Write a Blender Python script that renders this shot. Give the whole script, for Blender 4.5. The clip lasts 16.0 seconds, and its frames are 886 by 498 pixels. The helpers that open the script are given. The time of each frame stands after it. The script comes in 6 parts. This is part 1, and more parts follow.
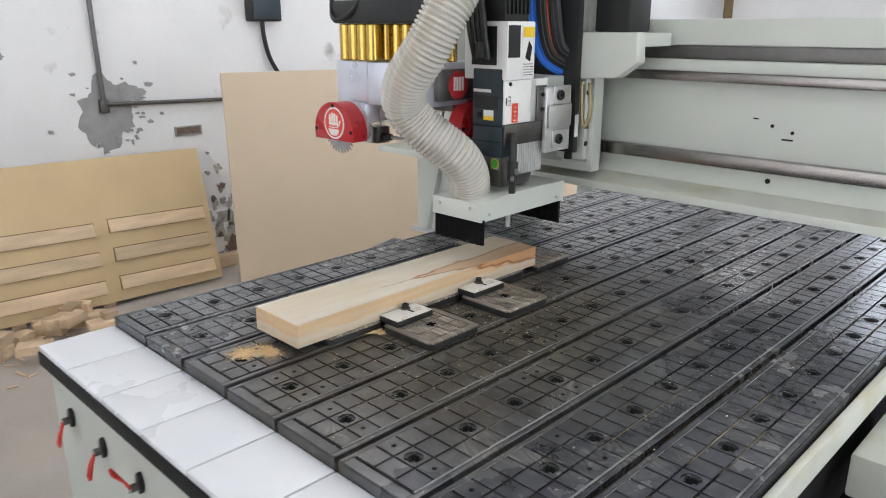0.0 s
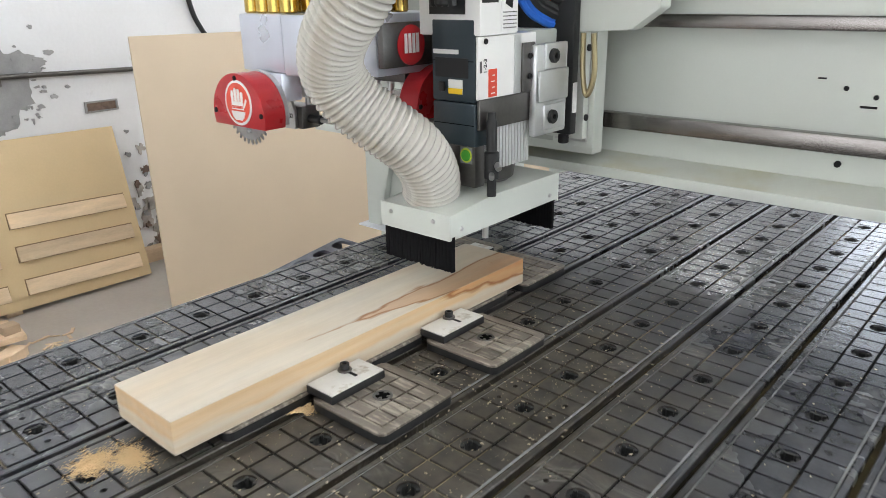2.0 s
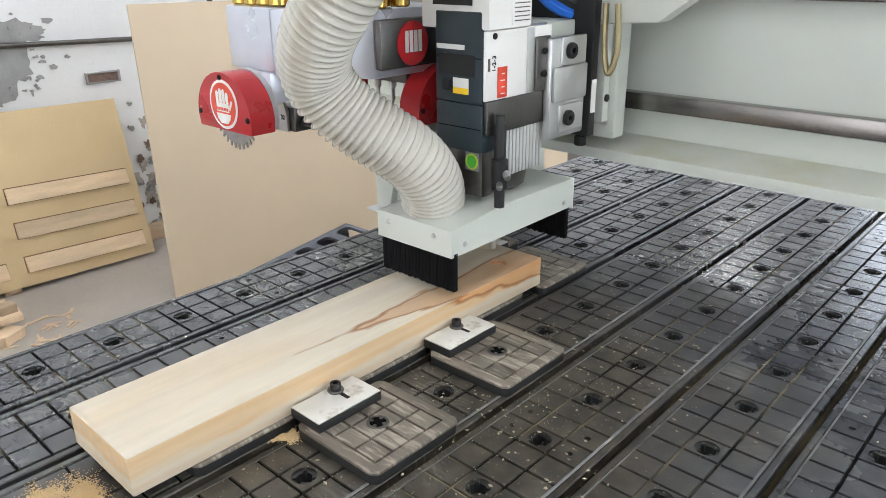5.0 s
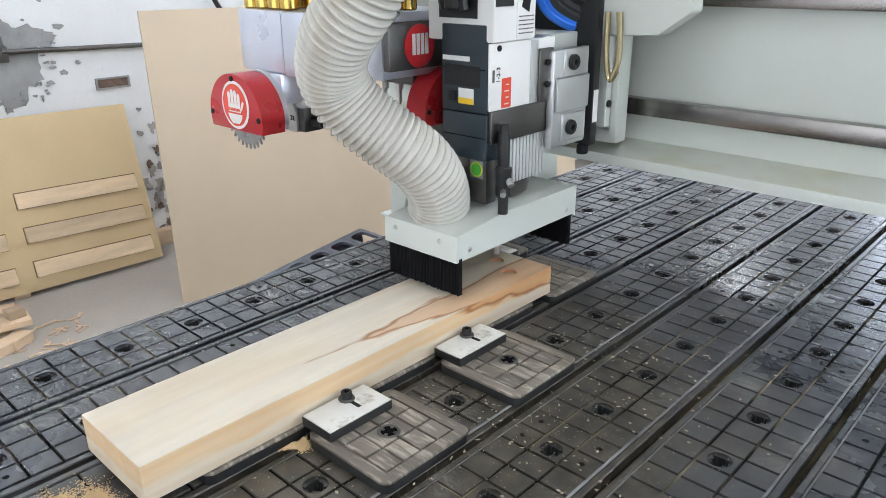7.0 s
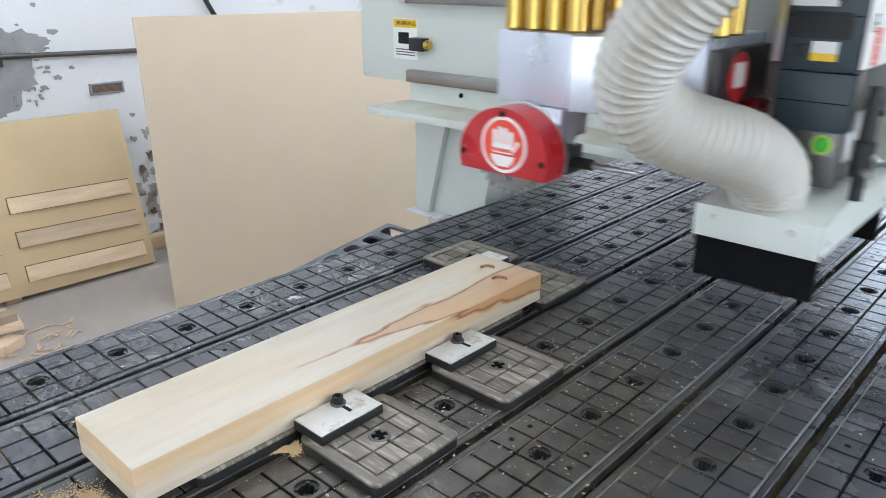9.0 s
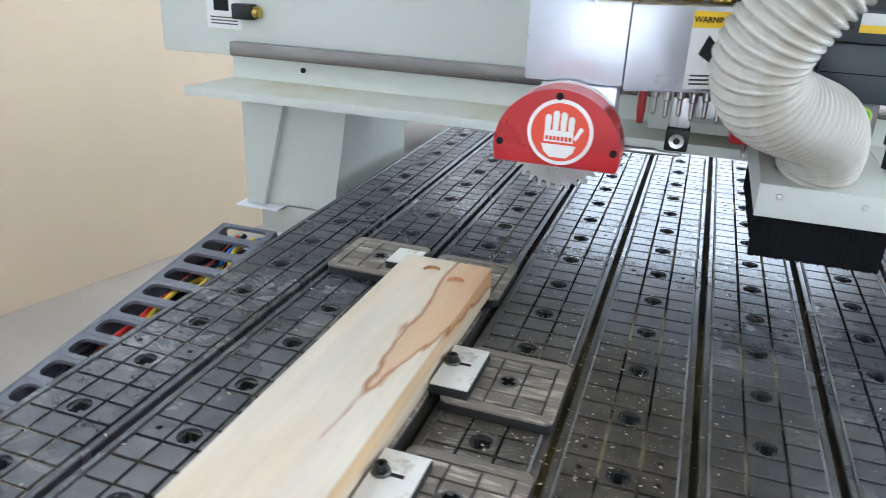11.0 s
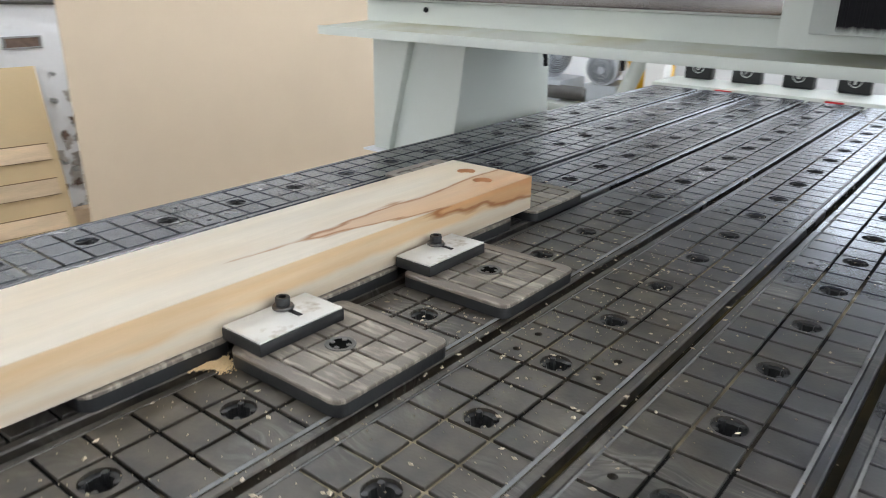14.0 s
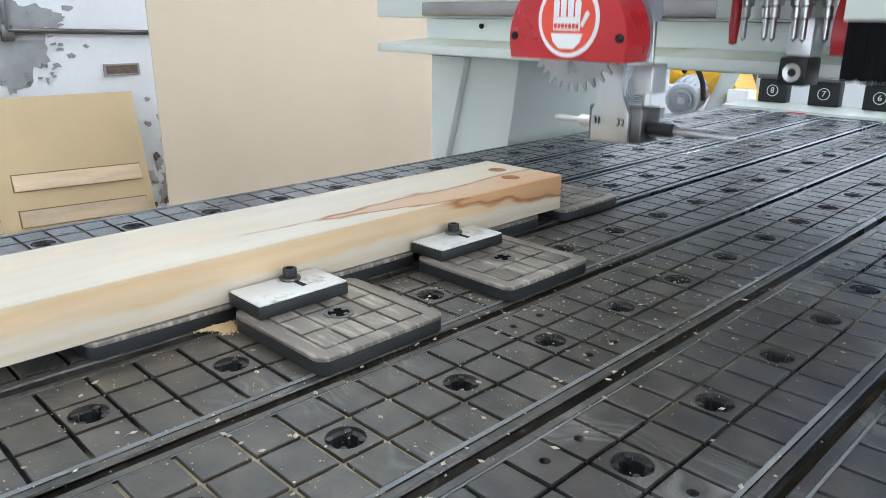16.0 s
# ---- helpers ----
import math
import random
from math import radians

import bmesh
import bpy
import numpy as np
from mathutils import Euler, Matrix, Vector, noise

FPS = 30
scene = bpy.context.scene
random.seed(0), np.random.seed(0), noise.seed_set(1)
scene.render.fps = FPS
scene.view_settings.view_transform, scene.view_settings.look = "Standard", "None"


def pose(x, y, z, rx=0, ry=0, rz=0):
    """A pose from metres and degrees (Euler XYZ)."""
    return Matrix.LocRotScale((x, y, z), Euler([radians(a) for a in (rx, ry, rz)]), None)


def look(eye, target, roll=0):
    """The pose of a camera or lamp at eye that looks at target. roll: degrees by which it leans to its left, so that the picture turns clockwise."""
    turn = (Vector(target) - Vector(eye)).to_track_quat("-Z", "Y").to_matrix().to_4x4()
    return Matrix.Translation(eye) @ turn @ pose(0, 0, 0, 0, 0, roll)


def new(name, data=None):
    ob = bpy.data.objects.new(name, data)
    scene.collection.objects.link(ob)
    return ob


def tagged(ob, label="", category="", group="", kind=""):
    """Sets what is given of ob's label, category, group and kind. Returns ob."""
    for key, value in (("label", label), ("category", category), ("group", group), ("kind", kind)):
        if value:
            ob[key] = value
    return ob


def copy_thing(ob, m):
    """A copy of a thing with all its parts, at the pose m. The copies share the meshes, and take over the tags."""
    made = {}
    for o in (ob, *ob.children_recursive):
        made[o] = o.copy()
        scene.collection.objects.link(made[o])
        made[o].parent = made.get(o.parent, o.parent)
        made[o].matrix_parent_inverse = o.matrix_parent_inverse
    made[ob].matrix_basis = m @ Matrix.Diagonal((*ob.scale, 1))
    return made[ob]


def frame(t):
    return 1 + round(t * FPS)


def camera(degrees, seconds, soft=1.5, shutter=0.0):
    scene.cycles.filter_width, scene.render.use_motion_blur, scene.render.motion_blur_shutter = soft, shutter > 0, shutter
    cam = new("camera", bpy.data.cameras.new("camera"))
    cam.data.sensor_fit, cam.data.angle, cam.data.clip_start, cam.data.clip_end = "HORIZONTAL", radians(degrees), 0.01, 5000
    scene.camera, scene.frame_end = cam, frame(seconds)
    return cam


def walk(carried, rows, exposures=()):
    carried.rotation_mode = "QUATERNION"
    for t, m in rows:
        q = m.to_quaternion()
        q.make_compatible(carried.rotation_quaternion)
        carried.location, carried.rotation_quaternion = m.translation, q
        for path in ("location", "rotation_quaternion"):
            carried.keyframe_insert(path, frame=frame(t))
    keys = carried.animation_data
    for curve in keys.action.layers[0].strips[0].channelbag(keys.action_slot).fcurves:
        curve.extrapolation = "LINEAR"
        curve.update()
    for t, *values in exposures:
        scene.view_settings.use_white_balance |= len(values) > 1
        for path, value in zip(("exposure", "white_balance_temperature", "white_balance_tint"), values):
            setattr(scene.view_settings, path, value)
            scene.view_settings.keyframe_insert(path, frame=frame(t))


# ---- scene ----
cam = camera(61.9, 16.0, soft=0.8, shutter=0.5)
PATH = [
    (0, (1.5848, -0.5712, 1.4612), (0.5096, 0.5200, 0.9996), 0.0),
    (0.5, (1.4936, -0.4464, 1.4452), (0.4384, 0.6512, 0.9524), -0.5),
    (1, (1.3680, -0.3776, 1.4420), (0.3376, 0.7488, 0.9620), -1.2),
    (1.5, (1.3056, -0.3144, 1.4228), (0.3056, 0.8240, 0.9092), -1.5),
    (2, (1.2400, -0.1984, 1.4100), (0.2392, 0.9304, 0.8764), -1.0),
    (2.5, (1.2008, -0.1120, 1.3988), (0.1824, 0.9856, 0.8340), -1.0),
    (3, (1.1712, -0.0840, 1.3932), (0.1504, 1.0024, 0.8124), -1.2),
    (3.5, (1.1480, -0.0792, 1.3932), (0.1440, 1.0152, 0.7980), -0.4),
    (4, (1.1496, -0.0768, 1.3972), (0.1448, 1.0176, 0.8028), -0.5),
    (6.5, (1.1432, -0.0848, 1.4020), (0.1232, 1.0048, 0.8260), -0.6),
    (7, (1.1416, -0.0840, 1.4044), (0.1192, 1.0032, 0.8284), -0.5),
    (7.5, (1.1408, -0.0848, 1.4060), (0.1128, 1.0000, 0.8340), -0.3),
    (8, (1.1432, -0.0864, 1.4084), (0.1088, 0.9968, 0.8452), -0.7),
    (8.5, (1.1456, -0.0904, 1.4100), (0.1104, 0.9936, 0.8500), -0.4),
    (9, (1.1528, -0.0920, 1.4092), (0.1376, 1.0096, 0.8468), 0.0),
    (9.2, (1.1528, -0.0968, 1.4060), (0.1448, 1.0152, 0.8508), 0.3),
    (11.3, (0.6440, -0.1456, 1.3948), (0.2488, 1.2792, 0.7836), 2.1),
    (11.5, (0.5896, -0.1352, 1.3964), (0.2368, 1.3032, 0.7908), 1.6),
    (12, (0.5112, -0.1240, 1.3724), (0.3632, 1.3304, 0.7236), -0.1),
    (12.5, (0.6336, -0.1056, 1.3100), (0.2432, 1.3040, 0.6604), 1.8),
    (13, (0.7824, -0.0528, 1.2580), (0.1736, 1.2760, 0.6068), 1.2),
    (13.5, (0.9056, -0.0376, 1.2100), (0.1272, 1.2544, 0.6756), 1.2),
    (14, (1.0128, 0.0128, 1.1876), (0.0824, 1.1880, 0.6276), 0.9),
    (14.5, (1.0912, 0.0216, 1.1940), (0.0272, 1.0912, 0.6604), -0.3),
    (15, (1.1088, 0.0152, 1.1788), (0.0296, 1.0816, 0.6716), 0.0),
    (15.5, (1.1016, 0.0272, 1.1524), (0.0248, 1.1048, 0.6644), -0.5),
    (16, (1.0944, 0.0440, 1.1380), (0.0112, 1.1160, 0.6500), 0.3),
]
walk(cam, [(t, look(eye, target, roll)) for t, eye, target, roll in PATH],
     exposures=[(0.0, 0.06, 6900, 15), (1.0, 0.10, 6900, 14), (1.5, 0.14, 6900, 14), (2.5, 0.42, 7000, 13), (4.2, 0.42, 6950, 13), (6.5, 0.42, 6600, 13), (9.0, 0.38, 6250, 12),
                (11.3, 0.40, 6200, 11), (12.0, 0.38, 6450, 12), (12.5, 0.40, 6450, 12), (14.0, 0.34, 6700, 13), (16.0, 0.46, 6150, 10)])

# ---- light ----
world = bpy.data.worlds.new("world")
scene.world = world
world.use_nodes = True
wn = world.node_tree.nodes
wn["Background"].inputs[0].default_value = (0.86, 0.93, 1.0, 1)
wn["Background"].inputs[1].default_value = 0.3
scene.view_settings.exposure = 0.0


# ---- materials ----
def surf(name, base, rough=0.5, metal=0.0, vary=0.12, scale=8.0, fine=180.0, bump=0.15, dirt=None, dirt_amount=0.0,
         dirt_scale=14.0, island=0.0, rvar=0.12, stretch=(1, 1, 1), spec=0.5, dirt_soft=0.12, dirt_rough=0.85):
    """A surface with tone varying at two scales, fine relief and, where given, patches of dirt."""
    m = bpy.data.materials.new(name)
    m.use_nodes = True
    t = m.node_tree
    n, l = t.nodes, t.links
    b = n["Principled BSDF"]
    tc = n.new("ShaderNodeTexCoord")
    mp = n.new("ShaderNodeMapping")
    mp.inputs["Scale"].default_value = stretch
    l.new(tc.outputs["Object"], mp.inputs[0])

    def noise_at(s, detail=4):
        x = n.new("ShaderNodeTexNoise")
        x.inputs["Scale"].default_value, x.inputs["Detail"].default_value = s, detail
        l.new(mp.outputs[0], x.inputs[0])
        return x.outputs["Fac"]

    big, small = noise_at(scale), noise_at(fine, 2)
    mix = n.new("ShaderNodeMix")
    mix.data_type = "RGBA"
    lo = tuple(c * (1 - vary) for c in base)
    hi = tuple(min(1, c * (1 + vary)) for c in base)
    mix.inputs[6].default_value, mix.inputs[7].default_value = (*lo, 1), (*hi, 1)
    add = n.new("ShaderNodeMath")
    add.operation = "MULTIPLY_ADD"
    l.new(small, add.inputs[0])
    add.inputs[1].default_value = 0.5
    half = n.new("ShaderNodeMath")
    half.operation = "MULTIPLY_ADD"
    l.new(big, half.inputs[0])
    half.inputs[1].default_value, half.inputs[2].default_value = 1.6, -0.55
    l.new(half.outputs[0], add.inputs[2])
    add.use_clamp = True
    l.new(add.outputs[0], mix.inputs[0])
    colour = mix.outputs[2]
    rr = n.new("ShaderNodeMapRange")
    rr.inputs[3].default_value, rr.inputs[4].default_value = max(0.03, rough - rvar), min(1, rough + rvar)
    l.new(big, rr.inputs[0])
    rough_out = rr.outputs[0]
    if dirt:
        d = noise_at(dirt_scale, 6)
        ramp = n.new("ShaderNodeMapRange")
        ramp.inputs[1].default_value = 0.66 - dirt_amount * 0.35
        ramp.inputs[2].default_value = ramp.inputs[1].default_value + dirt_soft
        l.new(d, ramp.inputs[0])
        dm = n.new("ShaderNodeMix")
        dm.data_type = "RGBA"
        l.new(ramp.outputs[0], dm.inputs[0])
        l.new(colour, dm.inputs[6])
        dm.inputs[7].default_value = (*dirt, 1)
        colour = dm.outputs[2]
        dr = n.new("ShaderNodeMix")
        l.new(ramp.outputs[0], dr.inputs[0])
        l.new(rough_out, dr.inputs[2])
        dr.inputs[3].default_value = dirt_rough
        rough_out = dr.outputs[0]
    if island:
        oi = n.new("ShaderNodeObjectInfo")
        hv = n.new("ShaderNodeHueSaturation")
        mr = n.new("ShaderNodeMapRange")
        mr.inputs[3].default_value, mr.inputs[4].default_value = 1 - island, 1 + island
        l.new(oi.outputs["Random"], mr.inputs[0])
        l.new(mr.outputs[0], hv.inputs["Value"])
        l.new(colour, hv.inputs["Color"])
        colour = hv.outputs[0]
    l.new(colour, b.inputs["Base Color"])
    l.new(rough_out, b.inputs["Roughness"])
    b.inputs["Metallic"].default_value = metal
    b.inputs["Specular IOR Level"].default_value = spec
    bp = n.new("ShaderNodeBump")
    bp.inputs["Strength"].default_value, bp.inputs["Distance"].default_value = bump, 0.001
    l.new(small, bp.inputs["Height"])
    l.new(bp.outputs[0], b.inputs["Normal"])
    return m


def glow(name, colour, strength):
    m = bpy.data.materials.new(name)
    m.use_nodes = True
    b = m.node_tree.nodes["Principled BSDF"]
    b.inputs["Base Color"].default_value = (*colour, 1)
    b.inputs["Emission Color"].default_value = (*colour, 1)
    b.inputs["Emission Strength"].default_value = strength
    return m


def timber_material():
    """Pale sawn timber with grain along y and a red-brown heart streak towards the far end."""
    m = surf("pale_timber", (0.66, 0.60, 0.50), 0.66, vary=0.09, spec=0.3, scale=7, fine=55, bump=0.12, stretch=(9, 0.8, 9))
    t = m.node_tree
    n, l = t.nodes, t.links
    b = n["Principled BSDF"]
    old = b.inputs["Base Color"].links[0].from_socket
    tc = n.new("ShaderNodeTexCoord")
    sep = n.new("ShaderNodeSeparateXYZ")
    l.new(tc.outputs["Object"], sep.inputs[0])
    wob = n.new("ShaderNodeTexNoise")
    mp = n.new("ShaderNodeMapping")
    mp.inputs["Scale"].default_value = (6, 5, 6)
    l.new(tc.outputs["Object"], mp.inputs[0])
    l.new(mp.outputs[0], wob.inputs[0])
    wob.inputs["Scale"].default_value = 2.2

    def calc(op, a, c, k=None):
        x = n.new("ShaderNodeMath")
        x.operation = op
        for i, v in enumerate((a, c) if k is None else (a, c, k)):
            if isinstance(v, (int, float)):
                x.inputs[i].default_value = v
            else:
                l.new(v, x.inputs[i])
        return x.outputs[0]

    wob2 = n.new("ShaderNodeTexNoise")
    mp3 = n.new("ShaderNodeMapping")
    mp3.inputs["Scale"].default_value = (60, 5, 60)
    l.new(tc.outputs["Object"], mp3.inputs[0])
    l.new(mp3.outputs[0], wob2.inputs[0])
    wob2.inputs["Scale"].default_value, wob2.inputs["Detail"].default_value = 1.5, 5
    w = calc("ADD", calc("MULTIPLY_ADD", wob.outputs["Fac"], 0.030, -0.015), calc("MULTIPLY_ADD", wob2.outputs["Fac"], 0.018, -0.009))
    X, Y, Z = sep.outputs["X"], sep.outputs["Y"], sep.outputs["Z"]
    left = calc("ADD", calc("MULTIPLY_ADD", Y, 0.05, -0.0285), X)
    right = calc("ADD", calc("MULTIPLY_ADD", Y, 0.18, 0.042), calc("MULTIPLY", X, -0.99))
    low = calc("ADD", calc("MULTIPLY", calc("MAXIMUM", calc("ADD", Y, -0.17), 0.0), 0.12), calc("ADD", Z, -0.042))
    d = calc("ADD", calc("MINIMUM", calc("MINIMUM", left, right), low), w)
    ramp = n.new("ShaderNodeValToRGB")
    e = ramp.color_ramp.elements
    e[0].position, e[0].color = 0.26, (1, 1, 1, 1)
    e[1].position, e[1].color = 0.33, (0.60, 0.38, 0.25, 1)
    for p, c in ((0.36, (0.55, 0.31, 0.19, 1)), (0.41, (0.93, 0.72, 0.57, 1)), (0.56, (0.95, 0.74, 0.58, 1)), (0.8, (0.92, 0.66, 0.50, 1))):
        x = e.new(p)
        x.color = c
    l.new(calc("MULTIPLY_ADD", d, 16.0, 0.33), ramp.inputs[0])
    mul = n.new("ShaderNodeMix")
    mul.data_type, mul.blend_type = "RGBA", "MULTIPLY"
    mul.inputs[0].default_value = 1
    l.new(old, mul.inputs[6])
    l.new(ramp.outputs[0], mul.inputs[7])
    # warmer growth rings low on the side
    ring = n.new("ShaderNodeTexWave")
    ring.bands_direction = "Z"
    ring.inputs["Scale"].default_value, ring.inputs["Distortion"].default_value = 6, 6
    ring.inputs["Detail Scale"].default_value = 1.2
    mp2 = n.new("ShaderNodeMapping")
    mp2.inputs["Scale"].default_value = (1.5, 0.35, 3)
    l.new(tc.outputs["Object"], mp2.inputs[0])
    l.new(mp2.outputs[0], ring.inputs[0])
    warm = n.new("ShaderNodeMix")
    warm.data_type, warm.blend_type = "RGBA", "MULTIPLY"
    l.new(calc("MULTIPLY", ring.outputs["Fac"], 0.30), warm.inputs[0])
    l.new(mul.outputs[2], warm.inputs[6])
    warm.inputs[7].default_value = (1.0, 0.80, 0.55, 1)
    # orange heartwood band along the upper half of the sides
    wz = calc("MULTIPLY_ADD", wob.outputs["Fac"], 0.026, -0.013)
    band = n.new("ShaderNodeMapRange")
    band.inputs[1].default_value, band.inputs[2].default_value = 0.020, 0.027
    l.new(calc("ADD", Z, wz), band.inputs[0])
    crown = n.new("ShaderNodeMapRange")
    crown.inputs[1].default_value, crown.inputs[2].default_value = 0.0480, 0.0492
    crown.inputs[3].default_value, crown.inputs[4].default_value = 1, 0
    l.new(Z, crown.inputs[0])
    heart = n.new("ShaderNodeMix")
    heart.data_type, heart.blend_type = "RGBA", "MULTIPLY"
    l.new(calc("MULTIPLY", calc("MULTIPLY_ADD", band.outputs[0], 0.52, 0.16), crown.outputs[0]), heart.inputs[0])
    l.new(warm.outputs[2], heart.inputs[6])
    heart.inputs[7].default_value = (1.0, 0.73, 0.44, 1)
    l.new(heart.outputs[2], b.inputs["Base Color"])
    return m


def bed_material():
    """Black phenolic board, satin, with wood dust and rubbed grey patches."""
    m = surf("black_phenolic", (0.047, 0.050, 0.060), 0.25, vary=0.40, scale=30, fine=260, bump=0.15, dirt=(0.105, 0.105, 0.110),
             dirt_amount=0.40, dirt_scale=16, rvar=0.05, dirt_soft=0.40, spec=0.8, dirt_rough=0.33, island=0.10)
    t = m.node_tree
    n, l = t.nodes, t.links
    b = n["Principled BSDF"]
    tc = n.new("ShaderNodeTexCoord")
    # wiped arcs of pale dust, thick in some places and absent in others
    warp = n.new("ShaderNodeTexNoise")
    warp.inputs["Scale"].default_value = 6
    l.new(tc.outputs["Object"], warp.inputs[0])
    off = n.new("ShaderNodeVectorMath")
    off.operation = "MULTIPLY_ADD"
    l.new(warp.outputs["Color"], off.inputs[0])
    off.inputs[1].default_value = (0.25, 0.25, 0)
    l.new(tc.outputs["Object"], off.inputs[2])
    mp = n.new("ShaderNodeMapping")
    mp.inputs["Scale"].default_value = (1, 7, 1)
    mp.inputs["Rotation"].default_value = (0, 0, 0.6)
    l.new(off.outputs[0], mp.inputs[0])
    streak = n.new("ShaderNodeTexNoise")
    streak.inputs["Scale"].default_value, streak.inputs["Detail"].default_value = 26, 5
    l.new(mp.outputs[0], streak.inputs[0])
    where = n.new("ShaderNodeTexNoise")
    where.inputs["Scale"].default_value, where.inputs["Detail"].default_value = 8, 3
    l.new(tc.outputs["Object"], where.inputs[0])

    def ramp(sock, lo, hi):
        r = n.new("ShaderNodeMapRange")
        r.inputs[1].default_value, r.inputs[2].default_value = lo, hi
        l.new(sock, r.inputs[0])
        return r.outputs[0]

    mu = n.new("ShaderNodeMath")
    mu.operation = "MULTIPLY"
    l.new(ramp(streak.outputs["Fac"], 0.44, 0.80), mu.inputs[0])
    l.new(ramp(where.outputs["Fac"], 0.54, 0.68), mu.inputs[1])
    mx = n.new("ShaderNodeMix")
    mx.data_type = "RGBA"
    l.new(mu.outputs[0], mx.inputs[0])
    l.new(b.inputs["Base Color"].links[0].from_socket, mx.inputs[6])
    mx.inputs[7].default_value = (0.23, 0.222, 0.20, 1)
    # brown dust that dulls the boards round the workpiece, ragged at its edge
    far = n.new("ShaderNodeVectorMath")
    far.operation = "DISTANCE"
    squash = n.new("ShaderNodeMapping")
    squash.inputs["Scale"].default_value = (1.0, 0.62, 0.0)
    l.new(tc.outputs["Object"], squash.inputs[0])
    l.new(squash.outputs[0], far.inputs[0])
    far.inputs[1].default_value = (0.62, 0.28, 0.0)
    rag = n.new("ShaderNodeTexNoise")
    rag.inputs["Scale"].default_value, rag.inputs["Detail"].default_value = 7, 6
    l.new(tc.outputs["Object"], rag.inputs[0])
    sm = n.new("ShaderNodeMath")
    sm.operation = "MULTIPLY_ADD"
    l.new(rag.outputs["Fac"], sm.inputs[0])
    sm.inputs[1].default_value = -0.45
    l.new(far.outputs["Value"], sm.inputs[2])
    dust = n.new("ShaderNodeMapRange")
    dust.inputs[1].default_value, dust.inputs[2].default_value = -0.04, 0.22
    dust.inputs[3].default_value, dust.inputs[4].default_value = 0.95, 0.0
    l.new(sm.outputs[0], dust.inputs[0])
    patchy = n.new("ShaderNodeTexNoise")
    patchy.inputs["Scale"].default_value, patchy.inputs["Detail"].default_value = 34, 6
    l.new(tc.outputs["Object"], patchy.inputs[0])
    tone = n.new("ShaderNodeMix")
    tone.data_type = "RGBA"
    l.new(ramp(patchy.outputs["Fac"], 0.36, 0.68), tone.inputs[0])
    tone.inputs[6].default_value, tone.inputs[7].default_value = (0.017, 0.0140, 0.009, 1), (0.066, 0.052, 0.034, 1)
    brown = n.new("ShaderNodeMix")
    brown.data_type = "RGBA"
    l.new(dust.outputs[0], brown.inputs[0])
    l.new(b.inputs["Base Color"].links[0].from_socket, brown.inputs[6])
    l.new(tone.outputs[2], brown.inputs[7])
    l.new(brown.outputs[2], mx.inputs[6])
    l.new(mx.outputs[2], b.inputs["Base Color"])
    dull = n.new("ShaderNodeMix")
    l.new(dust.outputs[0], dull.inputs[0])
    l.new(b.inputs["Roughness"].links[0].from_socket, dull.inputs[2])
    dull.inputs[3].default_value = 0.48
    l.new(dull.outputs[0], b.inputs["Roughness"])
    return m


PAINT = surf("machine_paint", (0.63, 0.665, 0.615), 0.38, vary=0.04, scale=3, fine=260, bump=0.05, rvar=0.06)
PAINT_DIRTY = surf("dusty_paint", (0.62, 0.645, 0.58), 0.5, vary=0.06, scale=4, bump=0.06, dirt=(0.56, 0.53, 0.36), dirt_amount=0.52, dirt_scale=6, dirt_soft=0.25)
FRAME_PAINT = surf("frame_paint", (0.46, 0.49, 0.455), 0.5, vary=0.06, scale=4)
WHITE_PLATE = surf("white_plate", (0.74, 0.765, 0.80), 0.28, vary=0.025, scale=3, fine=90, bump=0.05, rvar=0.03, dirt=(0.56, 0.55, 0.53), dirt_amount=0.0, dirt_scale=30, dirt_soft=0.3)
BED = bed_material()
POD = surf("pod_resin", (0.15, 0.128, 0.105), 0.36, vary=0.2, scale=22, bump=0.15, dirt=(0.33, 0.295, 0.245), dirt_amount=0.42, dirt_scale=26, stretch=(1, 5, 1), island=0.22)
POD_SIDE = surf("pod_edge", (0.016, 0.017, 0.018), 0.45, vary=0.2, scale=20)
DARK = surf("black_rubber", (0.010, 0.010, 0.011), 0.7, vary=0.2, scale=30, spec=0.25)
BRISTLE = surf("black_bristle", (0.006, 0.006, 0.007), 0.85, vary=0.3, scale=60, spec=0.15)
PIT = surf("dark_hole", (0.003, 0.003, 0.003), 0.95, spec=0.05)
GROOVE = surf("dusty_groove", (0.006, 0.006, 0.006), 0.8, vary=0.3, scale=20, dirt=(0.32, 0.265, 0.18), dirt_amount=0.46, dirt_scale=5, spec=0.1)
WORN = surf("worn_board_edge", (0.17, 0.172, 0.175), 0.48, vary=0.35, scale=14, dirt=(0.05, 0.05, 0.048), dirt_amount=0.45, dirt_scale=10, dirt_soft=0.25)
CHANNEL = surf("dusty_channel", (0.018, 0.015, 0.009), 0.8, vary=0.3, scale=20, dirt=(0.12, 0.09, 0.035), dirt_amount=0.62, dirt_scale=4, dirt_soft=0.3, spec=0.1)
FLAKE = surf("flaked_plaster", (0.40, 0.37, 0.34), 0.9, vary=0.3, scale=40, bump=0.8)
BLACK_PLASTIC = surf("black_plastic", (0.016, 0.017, 0.018), 0.4, vary=0.15, scale=20, spec=0.35)
TEAL = surf("dark_teal_housing", (0.019, 0.034, 0.044), 0.38, vary=0.1, scale=12)
STEEL = surf("steel", (0.56, 0.56, 0.55), 0.32, 1.0, vary=0.1, scale=14, fine=300, bump=0.05)
